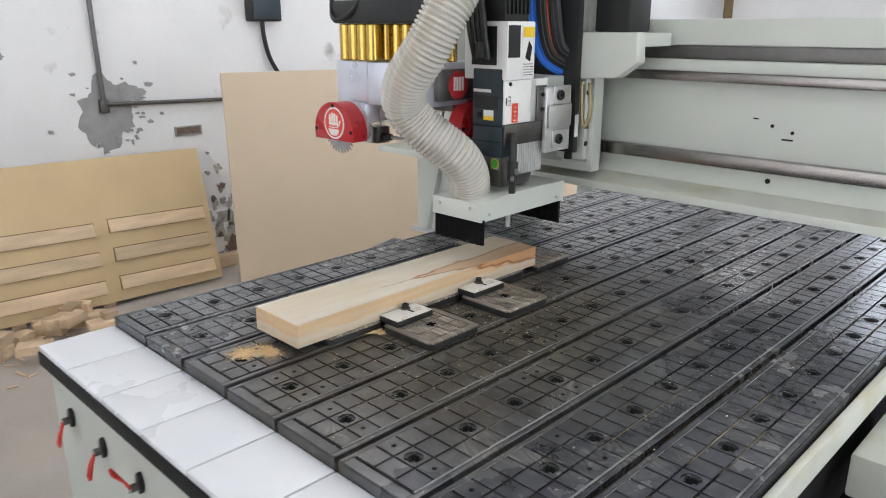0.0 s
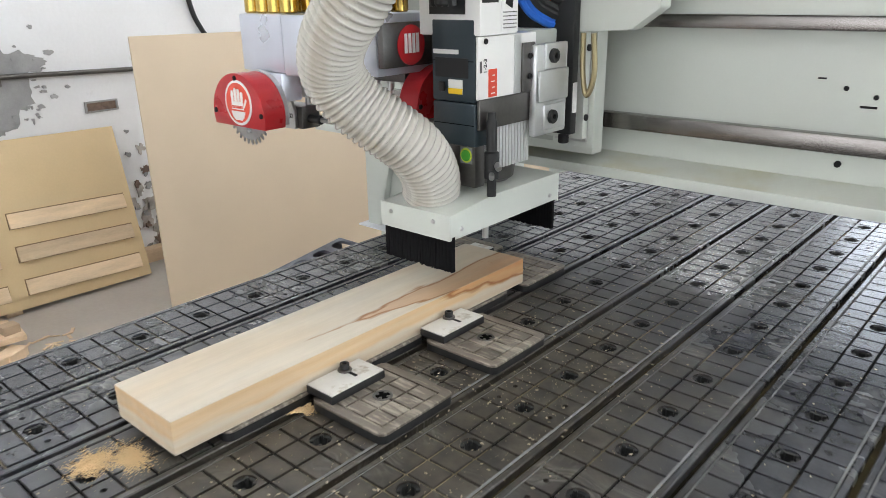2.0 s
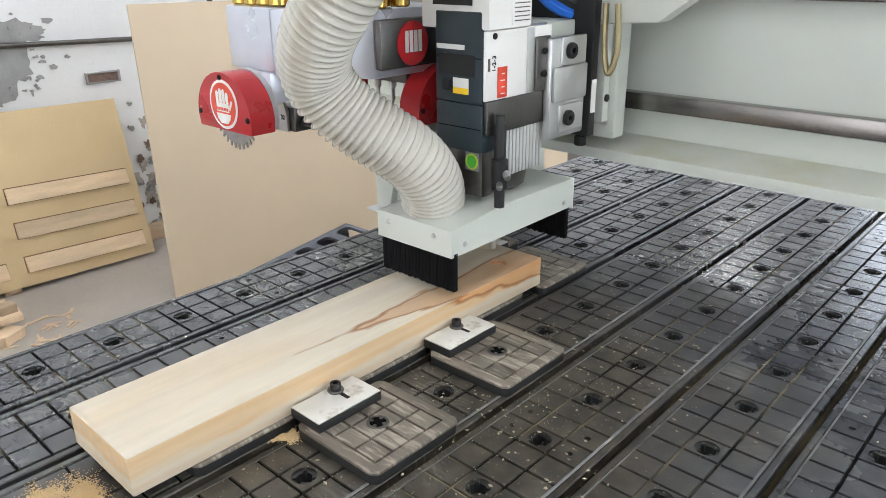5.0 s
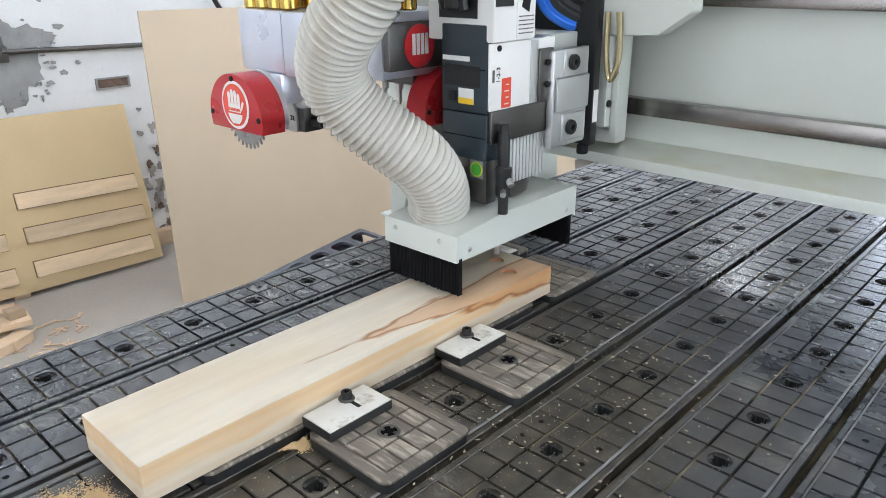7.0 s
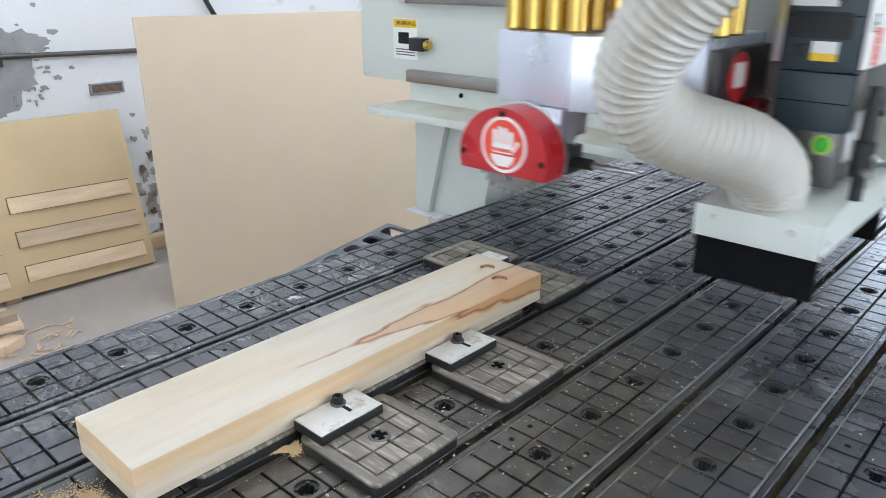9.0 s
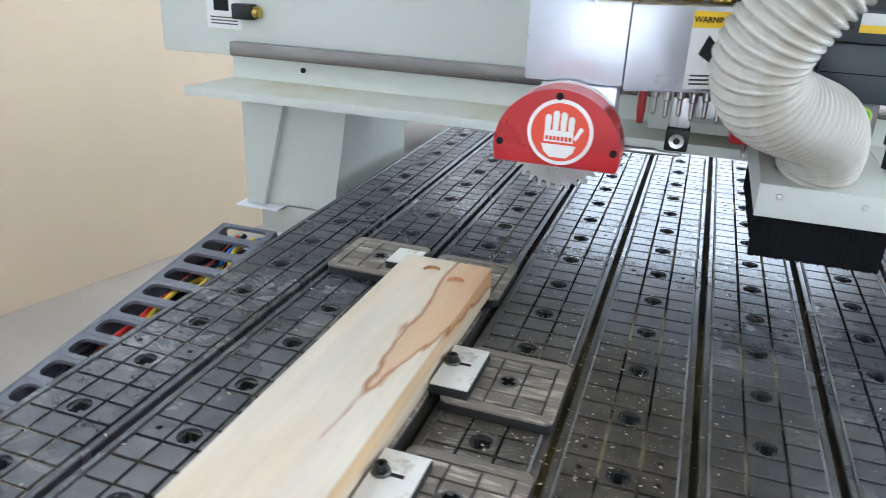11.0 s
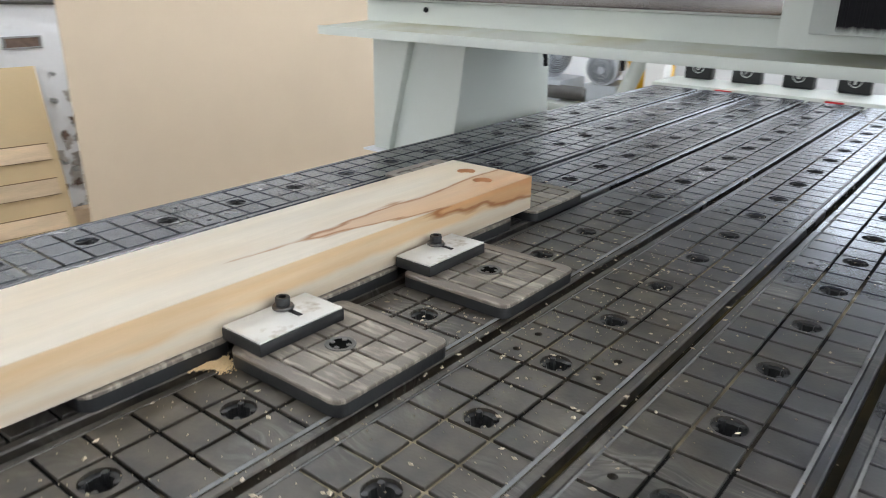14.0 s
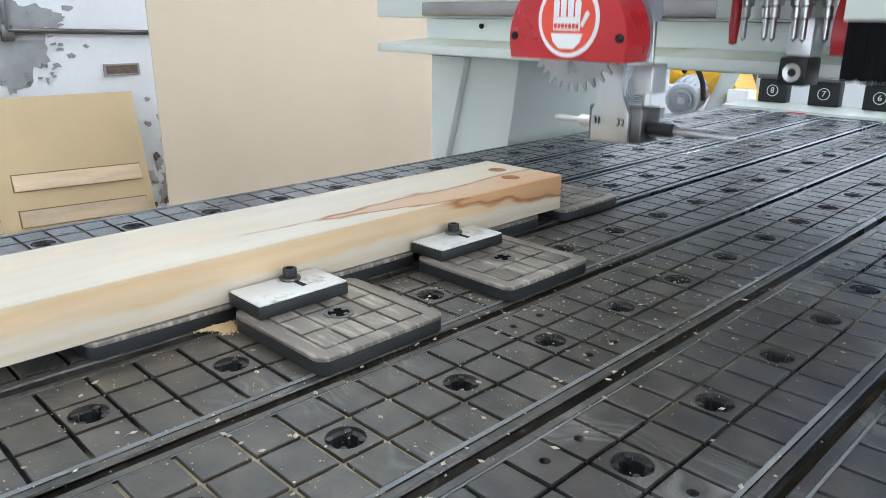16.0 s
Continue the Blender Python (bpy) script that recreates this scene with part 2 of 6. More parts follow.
DARK_STEEL = surf("dark_steel", (0.16, 0.155, 0.15), 0.38, 1.0, vary=0.2, scale=18)
BLADE = surf("saw_steel", (0.34, 0.33, 0.32), 0.30, 1.0, vary=0.15, scale=30, fine=300, bump=0.05)
RAIL = surf("guide_rail_steel", (0.30, 0.28, 0.27), 0.22, 1.0, vary=0.25, scale=5, stretch=(1.5, 8, 8))
ALU = surf("cast_aluminium", (0.72, 0.73, 0.74), 0.35, 0.9, vary=0.06, scale=10)
JACKET = surf("pale_jacket", (0.66, 0.67, 0.66), 0.34, 0.25, vary=0.06, scale=10)
BRASS = surf("brass", (0.62, 0.43, 0.12), 0.22, 1.0, vary=0.12, scale=10)
BRONZE = surf("bronze_sleeve", (0.30, 0.25, 0.14), 0.38, 0.6, vary=0.12, scale=20)
RED = surf("red_enamel", (0.46, 0.019, 0.024), 0.30, vary=0.08, scale=10)
SIGN_RED = surf("sign_red", (0.72, 0.07, 0.035), 0.4, vary=0.05)
WHITE = surf("white_print", (0.82, 0.82, 0.80), 0.45, vary=0.03, scale=10)
HOSE = surf("ribbed_hose_grey", (0.56, 0.545, 0.495), 0.24, vary=0.07, scale=9, fine=150, bump=0.05, dirt=(0.48, 0.44, 0.37), dirt_amount=0.3, dirt_scale=12)
FILM = surf("film_wrapped_sheet", (0.68, 0.71, 0.79), 0.30, 0.65, vary=0.12, scale=9, fine=16, bump=1.0, rvar=0.08)
CLAMP_FACE = surf("clamp_plastic", (0.70, 0.69, 0.65), 0.5, vary=0.07, scale=30, dirt=(0.45, 0.40, 0.32), dirt_amount=0.2, dirt_scale=40)
YELLOW = surf("yellow_print", (0.85, 0.55, 0.02), 0.45, vary=0.04)
YELLOW_GREEN = surf("lime_ring", (0.50, 0.62, 0.05), 0.5, vary=0.05)
GREEN = surf("green_mark", (0.06, 0.42, 0.04), 0.5, vary=0.05)
BLUE = surf("blue_tube", (0.01, 0.14, 0.62), 0.35, vary=0.05)
ORANGE = surf("orange_tube", (0.80, 0.12, 0.04), 0.4, vary=0.05)
CABLE_RED = surf("red_cable", (0.60, 0.03, 0.02), 0.45, vary=0.06)
CABLE_YELLOW = surf("yellow_cable", (0.72, 0.50, 0.04), 0.45, vary=0.06)
CHAIN = surf("cable_chain_plastic", (0.12, 0.13, 0.16), 0.42, vary=0.12, scale=25)
MDF = surf("mdf", (0.63, 0.51, 0.375), 0.62, vary=0.05, scale=3, fine=420, bump=0.08)
PLY = surf("tan_board", (0.60, 0.45, 0.26), 0.6, vary=0.08, scale=3, fine=120, bump=0.1)
SLAT = surf("raw_slat_wood", (0.67, 0.51, 0.345), 0.65, vary=0.22, scale=5, fine=60, stretch=(5, 0.8, 5), island=0.14)
OFFCUT = surf("offcut_wood", (0.58, 0.43, 0.29), 0.65, vary=0.2, scale=6, fine=60, stretch=(4, 1, 4), island=0.36)
SAWDUST = surf("sawdust", (0.62, 0.45, 0.25), 0.9, vary=0.2, scale=40, fine=500, bump=0.6)
# dark brown: painted shade round the panel's slats, and the pipe's own colour
SHADOW_WOOD = surf("gap_shade_and_pipe_brown", (0.20, 0.13, 0.07), 0.8, vary=0.25, scale=20)
TIMBER = timber_material()
PLUG = surf("routed_wood", (0.50, 0.25, 0.13), 0.7, vary=0.2, scale=40)
WALL = surf("whitewashed_plaster", (0.78, 0.79, 0.80), 0.8, vary=0.06, scale=2.2, fine=60, bump=0.5, dirt=(0.36, 0.34, 0.32), dirt_amount=0.05, dirt_scale=4.5)
MORTAR = surf("grey_mortar", (0.30, 0.30, 0.30), 0.9, vary=0.2, scale=14, bump=0.8)
RUST = surf("rusty_brick", (0.17, 0.115, 0.09), 0.85, vary=0.4, scale=40, bump=0.8)
FLOOR = surf("concrete_floor", (0.37, 0.335, 0.30), 0.62, vary=0.14, scale=2.5, fine=50, bump=0.3, dirt=(0.45, 0.39, 0.33), dirt_amount=0.35, dirt_scale=2.2, dirt_soft=0.3)
CEIL = surf("roof_sheeting", (0.24, 0.24, 0.25), 0.9, vary=0.04)
TUBE = glow("tube_light", (0.90, 0.957, 1.0), 38.0)
MOTOR_GREY = surf("motor_paint", (0.50, 0.54, 0.58), 0.42, vary=0.06, scale=8)
GRILLE = surf("fan_grille", (0.24, 0.26, 0.28), 0.6, vary=0.1, scale=30)
PUMP_YELLOW = surf("yellow_guard", (0.80, 0.44, 0.015), 0.42, vary=0.06, scale=8)

# ---- builders ----
ORG = {}


def thing(name, at=(0, 0, 0), label="", category="", group="", kind=""):
    ob = new(name)
    ob.empty_display_size = 0.05
    ob.location = at
    ORG[ob.name] = Vector(at)
    return tagged(ob, label, category, group, kind)


def part(name, bm, material, parent=None, label="", smooth=35):
    me = bpy.data.meshes.new(name)
    org = ORG.get(parent.name, Vector()) if parent else Vector()
    bmesh.ops.translate(bm, verts=bm.verts, vec=-org)
    bmesh.ops.recalc_face_normals(bm, faces=bm.faces)
    bm.to_mesh(me)
    bm.free()
    me.materials.append(material)
    if smooth:
        me.shade_smooth()
        me.set_sharp_from_angle(angle=radians(smooth))
    ob = new(name, me)
    if parent:
        ob.parent = parent
        ORG[ob.name] = org
    if label:
        ob["label"] = label
    return ob


def solo(name, bm, material, label, category, group="", kind="", at=None):
    """A thing of one mesh, with its origin at `at`."""
    org = Vector(at) if at else Vector()
    bmesh.ops.translate(bm, verts=bm.verts, vec=-org)
    ob = part(name, bm, material)
    ob.location = org
    ORG[ob.name] = org
    return tagged(ob, label, category, group, kind)


def B():
    return bmesh.new()


def box(bm, x0, x1, y0, y1, z0, z1, bev=0.0, seg=2):
    r = bmesh.ops.create_cube(bm, size=1, matrix=Matrix.LocRotScale(
        ((x0 + x1) / 2, (y0 + y1) / 2, (z0 + z1) / 2), None, (abs(x1 - x0), abs(y1 - y0), abs(z1 - z0))))
    if bev:
        es = list({e for v in r["verts"] for e in v.link_edges})
        bmesh.ops.bevel(bm, geom=es, offset=bev, segments=seg, affect="EDGES", profile=0.6)
    return bm


def tbox(m, sx, sy, sz, bev=0.0):
    """A box of that size centred on the pose m."""
    bm = box(B(), -sx / 2, sx / 2, -sy / 2, sy / 2, -sz / 2, sz / 2, bev)
    bmesh.ops.transform(bm, matrix=m, verts=bm.verts)
    return bm


def prism(bm, pts, axis, a, b, bev=0.0):
    """Extrudes the outline pts along an axis from a to b. x: pts are (y, z); y: (x, z); z: (x, y)."""
    def at(p, h):
        return {"x": (h, p[0], p[1]), "y": (p[0], h, p[1]), "z": (p[0], p[1], h)}[axis]
    lo = [bm.verts.new(at(p, a)) for p in pts]
    hi = [bm.verts.new(at(p, b)) for p in pts]
    fs = [bm.faces.new(lo), bm.faces.new(hi)]
    for i in range(len(pts)):
        j = (i + 1) % len(pts)
        fs.append(bm.faces.new((lo[i], lo[j], hi[j], hi[i])))
    if bev:
        bmesh.ops.bevel(bm, geom=list({e for f in fs for e in f.edges}), offset=bev, segments=2, affect="EDGES", profile=0.6)
    return bm


def lathe(bm, profile, p0, axis=(0, 0, 1), n=28):
    """Turns a profile of (radius, height) about an axis that starts at p0."""
    q = Vector(axis).normalized().to_track_quat("Z", "Y").to_matrix()
    p0 = Vector(p0)
    rings = []
    for r, h in profile:
        if r < 1e-5:
            rings.append([bm.verts.new(p0 + q @ Vector((0, 0, h)))])
        else:
            rings.append([bm.verts.new(p0 + q @ Vector((r * math.cos(2 * math.pi * i / n), r * math.sin(2 * math.pi * i / n), h))) for i in range(n)])
    for u, v in zip(rings, rings[1:]):
        for i in range(n):
            j = (i + 1) % n
            if len(u) == 1 and len(v) == 1:
                continue
            if len(u) == 1:
                bm.faces.new((u[0], v[i], v[j]))
            elif len(v) == 1:
                bm.faces.new((u[i], u[j], v[0]))
            else:
                bm.faces.new((u[i], u[j], v[j], v[i]))
    return bm


def rod(bm, p0, p1, r, n=20, cap=0.0):
    p0, p1 = Vector(p0), Vector(p1)
    h = (p1 - p0).length
    c = cap or min(r * 0.15, h * 0.2)
    return lathe(bm, [(0, 0), (r - c, 0), (r, c), (r, h - c), (r - c, h), (0, h)], p0, p1 - p0, n)


def tube(bm, pts, r, n=10):
    """A bent tube through pts (smoothed)."""
    pts = [Vector(p) for p in pts]
    fine = []
    for i in range(len(pts) - 1):
        a, b, c, d = pts[max(0, i - 1)], pts[i], pts[i + 1], pts[min(len(pts) - 1, i + 2)]
        for k in range(8):
            s = k / 8
            fine.append(0.5 * ((2 * b) + (c - a) * s + (2 * a - 5 * b + 4 * c - d) * s * s + (3 * b - a - 3 * c + d) * s ** 3))
    fine.append(pts[-1])
    rings, side = [], None
    for i, p in enumerate(fine):
        d = (fine[min(i + 1, len(fine) - 1)] - fine[max(i - 1, 0)]).normalized()
        if side is None:
            side = d.orthogonal().normalized()
        side = (side - d * side.dot(d)).normalized()
        up = d.cross(side)
        rings.append([bm.verts.new(p + r * (math.cos(2 * math.pi * k / n) * side + math.sin(2 * math.pi * k / n) * up)) for k in range(n)])
    for u, v in zip(rings, rings[1:]):
        for k in range(n):
            bm.faces.new((u[k], u[(k + 1) % n], v[(k + 1) % n], v[k]))
    bm.faces.new(rings[0])
    bm.faces.new(rings[-1])
    return bm


def words(name, text, m, size, material, parent, thick=0.0004):
    """Raised lettering on the pose m: x runs along the line, z out of the face."""
    cu = bpy.data.curves.new(name, "FONT")
    cu.body, cu.size, cu.extrude, cu.align_x, cu.align_y = text, size, thick, "CENTER", "CENTER"
    tmp = bpy.data.objects.new(name, cu)
    me = bpy.data.meshes.new_from_object(tmp)
    bpy.data.objects.remove(tmp)
    bm = B()
    bm.from_mesh(me)
    bpy.data.meshes.remove(me)
    bmesh.ops.transform(bm, matrix=m, verts=bm.verts)
    return part(name, bm, material, parent, smooth=0)


FRONT = Matrix(((1, 0, 0), (0, 0, -1), (0, 1, 0))).to_4x4()   # lettering that faces -y
SIDE = Matrix(((0, 0, 1), (1, 0, 0), (0, 1, 0))).to_4x4()     # lettering that faces +x

# ---- room ----
WX, EX, SY, NY, HZ = -2.60, 5.2, -4.6, 8.2, 4.0
solo("floor", box(B(), WX - 0.2, EX + 0.2, SY - 0.2, NY + 0.2, -0.12, 0), FLOOR, "dusty grey concrete workshop floor", "floor", kind="structure")
solo("ceiling", box(B(), WX - 0.2, EX + 0.2, SY - 0.2, NY + 0.2, HZ, HZ + 0.1), CEIL, "dull grey sheet-metal workshop roof", "ceiling", kind="structure")
solo("wall_west", box(B(), WX - 0.2, WX, SY - 0.2, NY + 0.2, 0, HZ), WALL, "whitewashed plaster wall with flaked and stained patches", "wall", kind="structure")
solo("wall_north", box(B(), WX, EX, NY, NY + 0.2, 0, HZ), WALL, "plain whitewashed wall at the end of the workshop", "wall", kind="structure")
solo("wall_south", box(B(), WX, EX, SY - 0.2, SY, 0, HZ), WALL, "plain whitewashed wall", "wall", kind="structure")
solo("wall_east", box(B(), EX, EX + 0.2, SY - 0.2, NY + 0.2, 0, HZ), WALL, "plain whitewashed wall", "wall", kind="structure")


def tube_light():
    o = thing("ceiling_light", (0, 0, 0), "white twin-tube fluorescent ceiling light, switched on", "ceiling light", "ceiling lights")
    part("housing", box(B(), -0.10, 0.10, -0.62, 0.62, 0.03, 0.09, 0.01), WHITE, o)
    for y in (-0.45, 0.45):
        part("hanger", rod(B(), (0, y, 0.09), (0, y, 0.5), 0.006, 8), STEEL, o)
    for x in (-0.05, 0.05):
        part("lamp_tube", rod(B(), (x, -0.6, 0.0), (x, 0.6, 0.0), 0.016, 12), TUBE, o, "glowing white tube")
    return o


win = thing("window_1", (1.0, NY, 2.2), "wide bright daylight window in the end wall", "window", kind="structure")
SKYPANE = glow("daylight_pane", (0.74, 0.86, 1.0), 4.8)
for k in range(5):
    part("pane", box(B(), -0.48 + k * 0.6, 0.06 + k * 0.6, NY - 0.012, NY - 0.006, 2.12, 3.74), SKYPANE, win)
for k in range(6):
    part("frame_post", box(B(), -0.54 + k * 0.6, -0.48 + k * 0.6, NY - 0.05, NY - 0.0005, 2.06, 3.80, 0.004), WHITE, win)
for z in (2.06, 3.74):
    for k in range(5):
        part("frame_rail", box(B(), -0.4795 + k * 0.6, 0.0595 + k * 0.6, NY - 0.05, NY - 0.0005, z, z + 0.06, 0.004), WHITE, win)
door_pane = glow("daylight_opening", (0.84, 0.93, 1.0), 2.6)
door = thing("window_2", (EX, 2.5, 1.6), "wide daylight shop-front window in the side wall", "window", kind="structure")
for k in range(4):
    part("pane", box(B(), EX - 0.012, EX - 0.006, 0.03 + k * 1.2, 1.17 + k * 1.2, 0.45, 2.75), door_pane, door)
for k in range(5):
    part("frame_post", box(B(), EX - 0.05, EX - 0.0005, -0.03 + k * 1.2, 0.03 + k * 1.2, 0.39, 2.81, 0.004), WHITE, door)
for z in (0.39, 2.75):
    for k in range(4):
        part("frame_rail", box(B(), EX - 0.05, EX - 0.0005, 0.0305 + k * 1.2, 1.1695 + k * 1.2, z, z + 0.06, 0.004), WHITE, door)
# unseen glowing panes, added to brighten the beam's face from the south
south_light = thing("window_3", (1.8, SY, 1.6), "unseen glowing panes added behind to light the gantry beam", "window", kind="structure")
south_pane = glow("added_south_glow", (0.90, 0.95, 1.0), 1.5)
for k in range(4):
    part("pane", box(B(), -0.57 + k * 1.2, 0.57 + k * 1.2, SY + 0.006, SY + 0.012, 0.25, 2.75), south_pane, south_light)
for k in range(5):
    part("frame_post", box(B(), -0.63 + k * 1.2, -0.57 + k * 1.2, SY + 0.0005, SY + 0.05, 0.19, 2.81, 0.004), WHITE, south_light)
for z in (0.19, 2.75):
    for k in range(4):
        part("frame_rail", box(B(), -0.5695 + k * 1.2, 0.5695 + k * 1.2, SY + 0.0005, SY + 0.05, z, z + 0.06, 0.004), WHITE, south_light)
light = tube_light()
spots = [(x, y) for x in (-1.3, 1.2, 3.2) for y in (-3.0, -0.6, 1.8, 4.2, 6.6)]
light.location = (*spots[0], 3.5)
for x, y in spots[1:]:
    copy_thing(light, pose(x, y, 3.5))


def patch(name, cy, cz, ry, rz, material, label, jag=0.35, n=44, depth=0.005):
    """A flat ragged patch of bared render on the west wall."""
    rnd = random.Random(int(cy * 1000 + cz * 77))
    pts = []
    for i in range(n):
        a = 2 * math.pi * i / n
        k = 1 + jag * (noise.noise(Vector((math.cos(a) * 1.7 + cy * 9, math.sin(a) * 1.7, cz * 5))) * 1.3 + rnd.uniform(-0.25, 0.25))
        pts.append((cy + ry * k * math.cos(a), cz + rz * k * math.sin(a)))
    return solo(name, prism(B(), pts, "x", WX - 0.002, WX + depth), material, label, "wall patch", kind="structure")


patch("mortar_patch", 1.05, 1.00, 0.14, 0.17, MORTAR, "grey mortar patch round a conduit on the white wall", 0.5)
patch("mortar_patch", 1.15, 1.11, 0.13, 0.055, MORTAR, "grey mortar patch round a conduit on the white wall", 0.5, depth=0.008)
patch("bare_patch", 1.68, 0.62, 0.022, 0.03, FLAKE, "small flaked patch baring brown render", 0.6)
patch("bare_patch", 1.69, 0.50, 0.026, 0.022, RUST, "small flaked patch baring brown render", 0.7)
patch("bare_patch", 1.78, 0.15, 0.10, 0.13, FLAKE, "flaked damp patch near the floor", 0.7)
patch("bare_patch", 1.74, 0.08, 0.05, 0.07, RUST, "flaked damp patch near the floor", 0.7, depth=0.008)
for cy, cz, ry, rz in ((1.70, 0.31, 0.05, 0.035), (1.66, 0.22, 0.032, 0.05), (1.75, 0.40, 0.035, 0.028), (1.64, 0.40, 0.02, 0.03)):
    patch("bare_patch", cy, cz, ry, rz, FLAKE, "flaked damp patch low on the wall", 0.7)
rnd = random.Random(21)
for i in range(26):
    a, d = rnd.uniform(-1.5, 1.4) if i < 18 else rnd.uniform(0, 6.28), rnd.uniform(0.9, 1.5)
    patch("mortar_spot", 1.07 + 0.15 * d * math.cos(a), 1.00 + 0.14 * d * math.sin(a), rnd.uniform(0.003, 0.012), rnd.uniform(0.003, 0.009), MORTAR, "small grey mortar splash on the white wall", 0.7, 12, 0.0085 + 0.0003 * i)
for i in range(26):
    cz = abs(rnd.gauss(0, 0.28)) + 0.04
    patch("flaked_spot", rnd.uniform(1.58, 1.84), cz, rnd.uniform(0.006, 0.020), rnd.uniform(0.006, 0.022), rnd.choice((RUST, FLAKE, MORTAR)), "small flaked spot low on the white wall", 0.7, 14, 0.009 + 0.0003 * i)
for cy, cz, r in ((0.55, 1.32, 0.03), (1.30, 1.15, 0.02), (1.02, 0.80, 0.018), (0.90, 1.22, 0.016), (0.75, 0.93, 0.012), (1.24, 1.27, 0.012), (1.62, 0.72, 0.014), (1.36, 0.98, 0.012), (1.29, 0.94, 0.015), (1.22, 0.90, 0.016)):
    patch("flaked_spot", cy, cz, r, r * 0.7, MORTAR, "small grey flaked spot on the white wall", 0.6, 16)

slot = thing("wall_slot", (WX, 1.51, 0.87), "rusty recessed metal slot in the white wall", "wall slot", kind="structure")
part("slot_back", box(B(), WX - 0.004, WX + 0.003, 1.43, 1.59, 0.846, 0.890), RUST, slot)
for a in ((1.425, 1.595, 0.888, 0.896), (1.425, 1.595, 0.840, 0.848), (1.425, 1.435, 0.848, 0.888), (1.585, 1.595, 0.848, 0.888)):
    part("slot_rim", box(B(), WX - 0.004, WX + 0.012, *a, 0.002), MORTAR, slot)

pipe = thing("conduit", (WX, 1.03, 1.05), "thin dark grey conduit bent along the wall", "conduit")
part("vertical_run", tube(B(), [(WX + 0.02, 1.02, 2.9), (WX + 0.02, 1.025, 1.6), (WX + 0.02, 1.035, 1.06)], 0.013), DARK_STEEL, pipe)
part("horizontal_run", tube(B(), [(WX + 0.02, 1.035, 1.055), (WX + 0.02, 1.4, 1.045), (WX + 0.02, 1.80, 1.035), (WX + 0.02, 2.6, 1.02)], 0.012), DARK_STEEL, pipe)
part("elbow_box", box(B(), WX + 0.001, WX + 0.03, 1.01, 1.06, 1.01, 1.08, 0.006), DARK_STEEL, pipe)

sw = thing("switch_box", (WX, 2.06, 1.5), "black plastic switch box on the white wall", "switch box")
part("case", box(B(), WX + 0.001, WX + 0.07, 1.95, 2.17, 1.49, 1.75, 0.012), BLACK_PLASTIC, sw)
part("cover", box(B(), WX + 0.0701, WX + 0.08, 1.965, 2.155, 1.505, 1.735, 0.004), TEAL, sw)
part("cable", tube(B(), [(WX + 0.03, 2.05, 1.49), (WX + 0.03, 2.06, 1.38), (WX + 0.03, 2.10, 1.25), (WX + 0.04, 2.20, 1.12), (WX + 0.04, 2.45, 1.0)], 0.014), BLACK_PLASTIC, sw)
rp = thing("red_pipe", (-2.35, NY - 0.1, 0), "thin dark red-brown pipe standing against the end wall", "pipe")
part("pipe", rod(B(), (-2.35, NY - 0.1, 0), (-2.35, NY - 0.1, HZ), 0.05), SHADOW_WOOD, rp)

# leaning sheets
def leaning(name, y0, y1, h, foot, top, thick, material, label, lift=0.001, turn=0.0, swing=0.0):
    a = math.atan2(foot - top, h)
    o = thing(name, (foot, y0, lift), label, "board")
    bm = box(B(), -thick, 0, 0, y1 - y0, 0, h / math.cos(a), 0.002)
    m = pose(foot, y0, lift) @ Matrix.Rotation(radians(swing), 4, "Z") @ pose(0, 0, 0, 0, -math.degrees(a), 0) @ pose(0, 0, 0, turn)
    bmesh.ops.transform(bm, matrix=m, verts=bm.verts)
    part("sheet", bm, material, o)
    return o, m


leaning("mdf_sheet", 1.305, 3.56, 1.24, -1.755, -1.83, 0.018, MDF, "large plain tan sheet of fibreboard standing almost upright on edge", swing=-16.0)

panel, pm = leaning("slatted_panel", -0.25, 1.505, 0.755, -2.33, -2.535, 0.02, PLY, "tan plywood panel with framed raw wood slats, leaning on wall", 0.040, -0.8)
for y in (-0.1, 0.35, 0.8):
    part("support_block", box(B(), -2.42, -2.34, y, y + 0.07, 0.0, 0.036 - 0.014 * (y + 0.25), 0.003), OFFCUT, panel)
skirt = solo("wood_batten", box(B(), -2.59, -2.52, 1.42, 2.1, 0.0, 0.075, 0.004), OFFCUT, "rough brown timber batten lying along the wall", "batten")
def louvre(y0, y1, z0, z1):
    """A routed opening, its shade painted as a flat dark patch, and a raw slat that tilts out of it at its lower edge.
    """
    def put(bm, nm, mt, label="", over=None):
        bmesh.ops.transform(bm, matrix=pm @ pose(0, y0, z0, -1.0) @ pose(0, -y0, -z0), verts=bm.verts)
        return part(nm, bm, mt, over or panel, label)
    rebate = put(box(B(), -0.004, 0.0008, y0, y1, z0, z1), "rebate", SHADOW_WOOD, "dark outline round a slat, the gap's shade as colour")
    put(slat_bm(y0, y1, z0, z1), "slat", SLAT, over=rebate)


def slat_bm(y0, y1, z0, z1):
    bm = B()
    prof = [(0.0009, z1 - 0.005), (0.0045, z1 - 0.005), (0.016, z0 + 0.007), (0.014, z0 + 0.002), (0.0009, z0 + 0.002)]
    lo = [bm.verts.new((x, y0 + 0.005, z)) for x, z in prof]
    hi = [bm.verts.new((x, y1 - 0.003, z)) for x, z in prof]
    bm.faces.new(lo)
    bm.faces.new(hi)
    for k in range(5):
        m = (k + 1) % 5
        bm.faces.new((lo[k], lo[m], hi[m], hi[k]))
    return bm


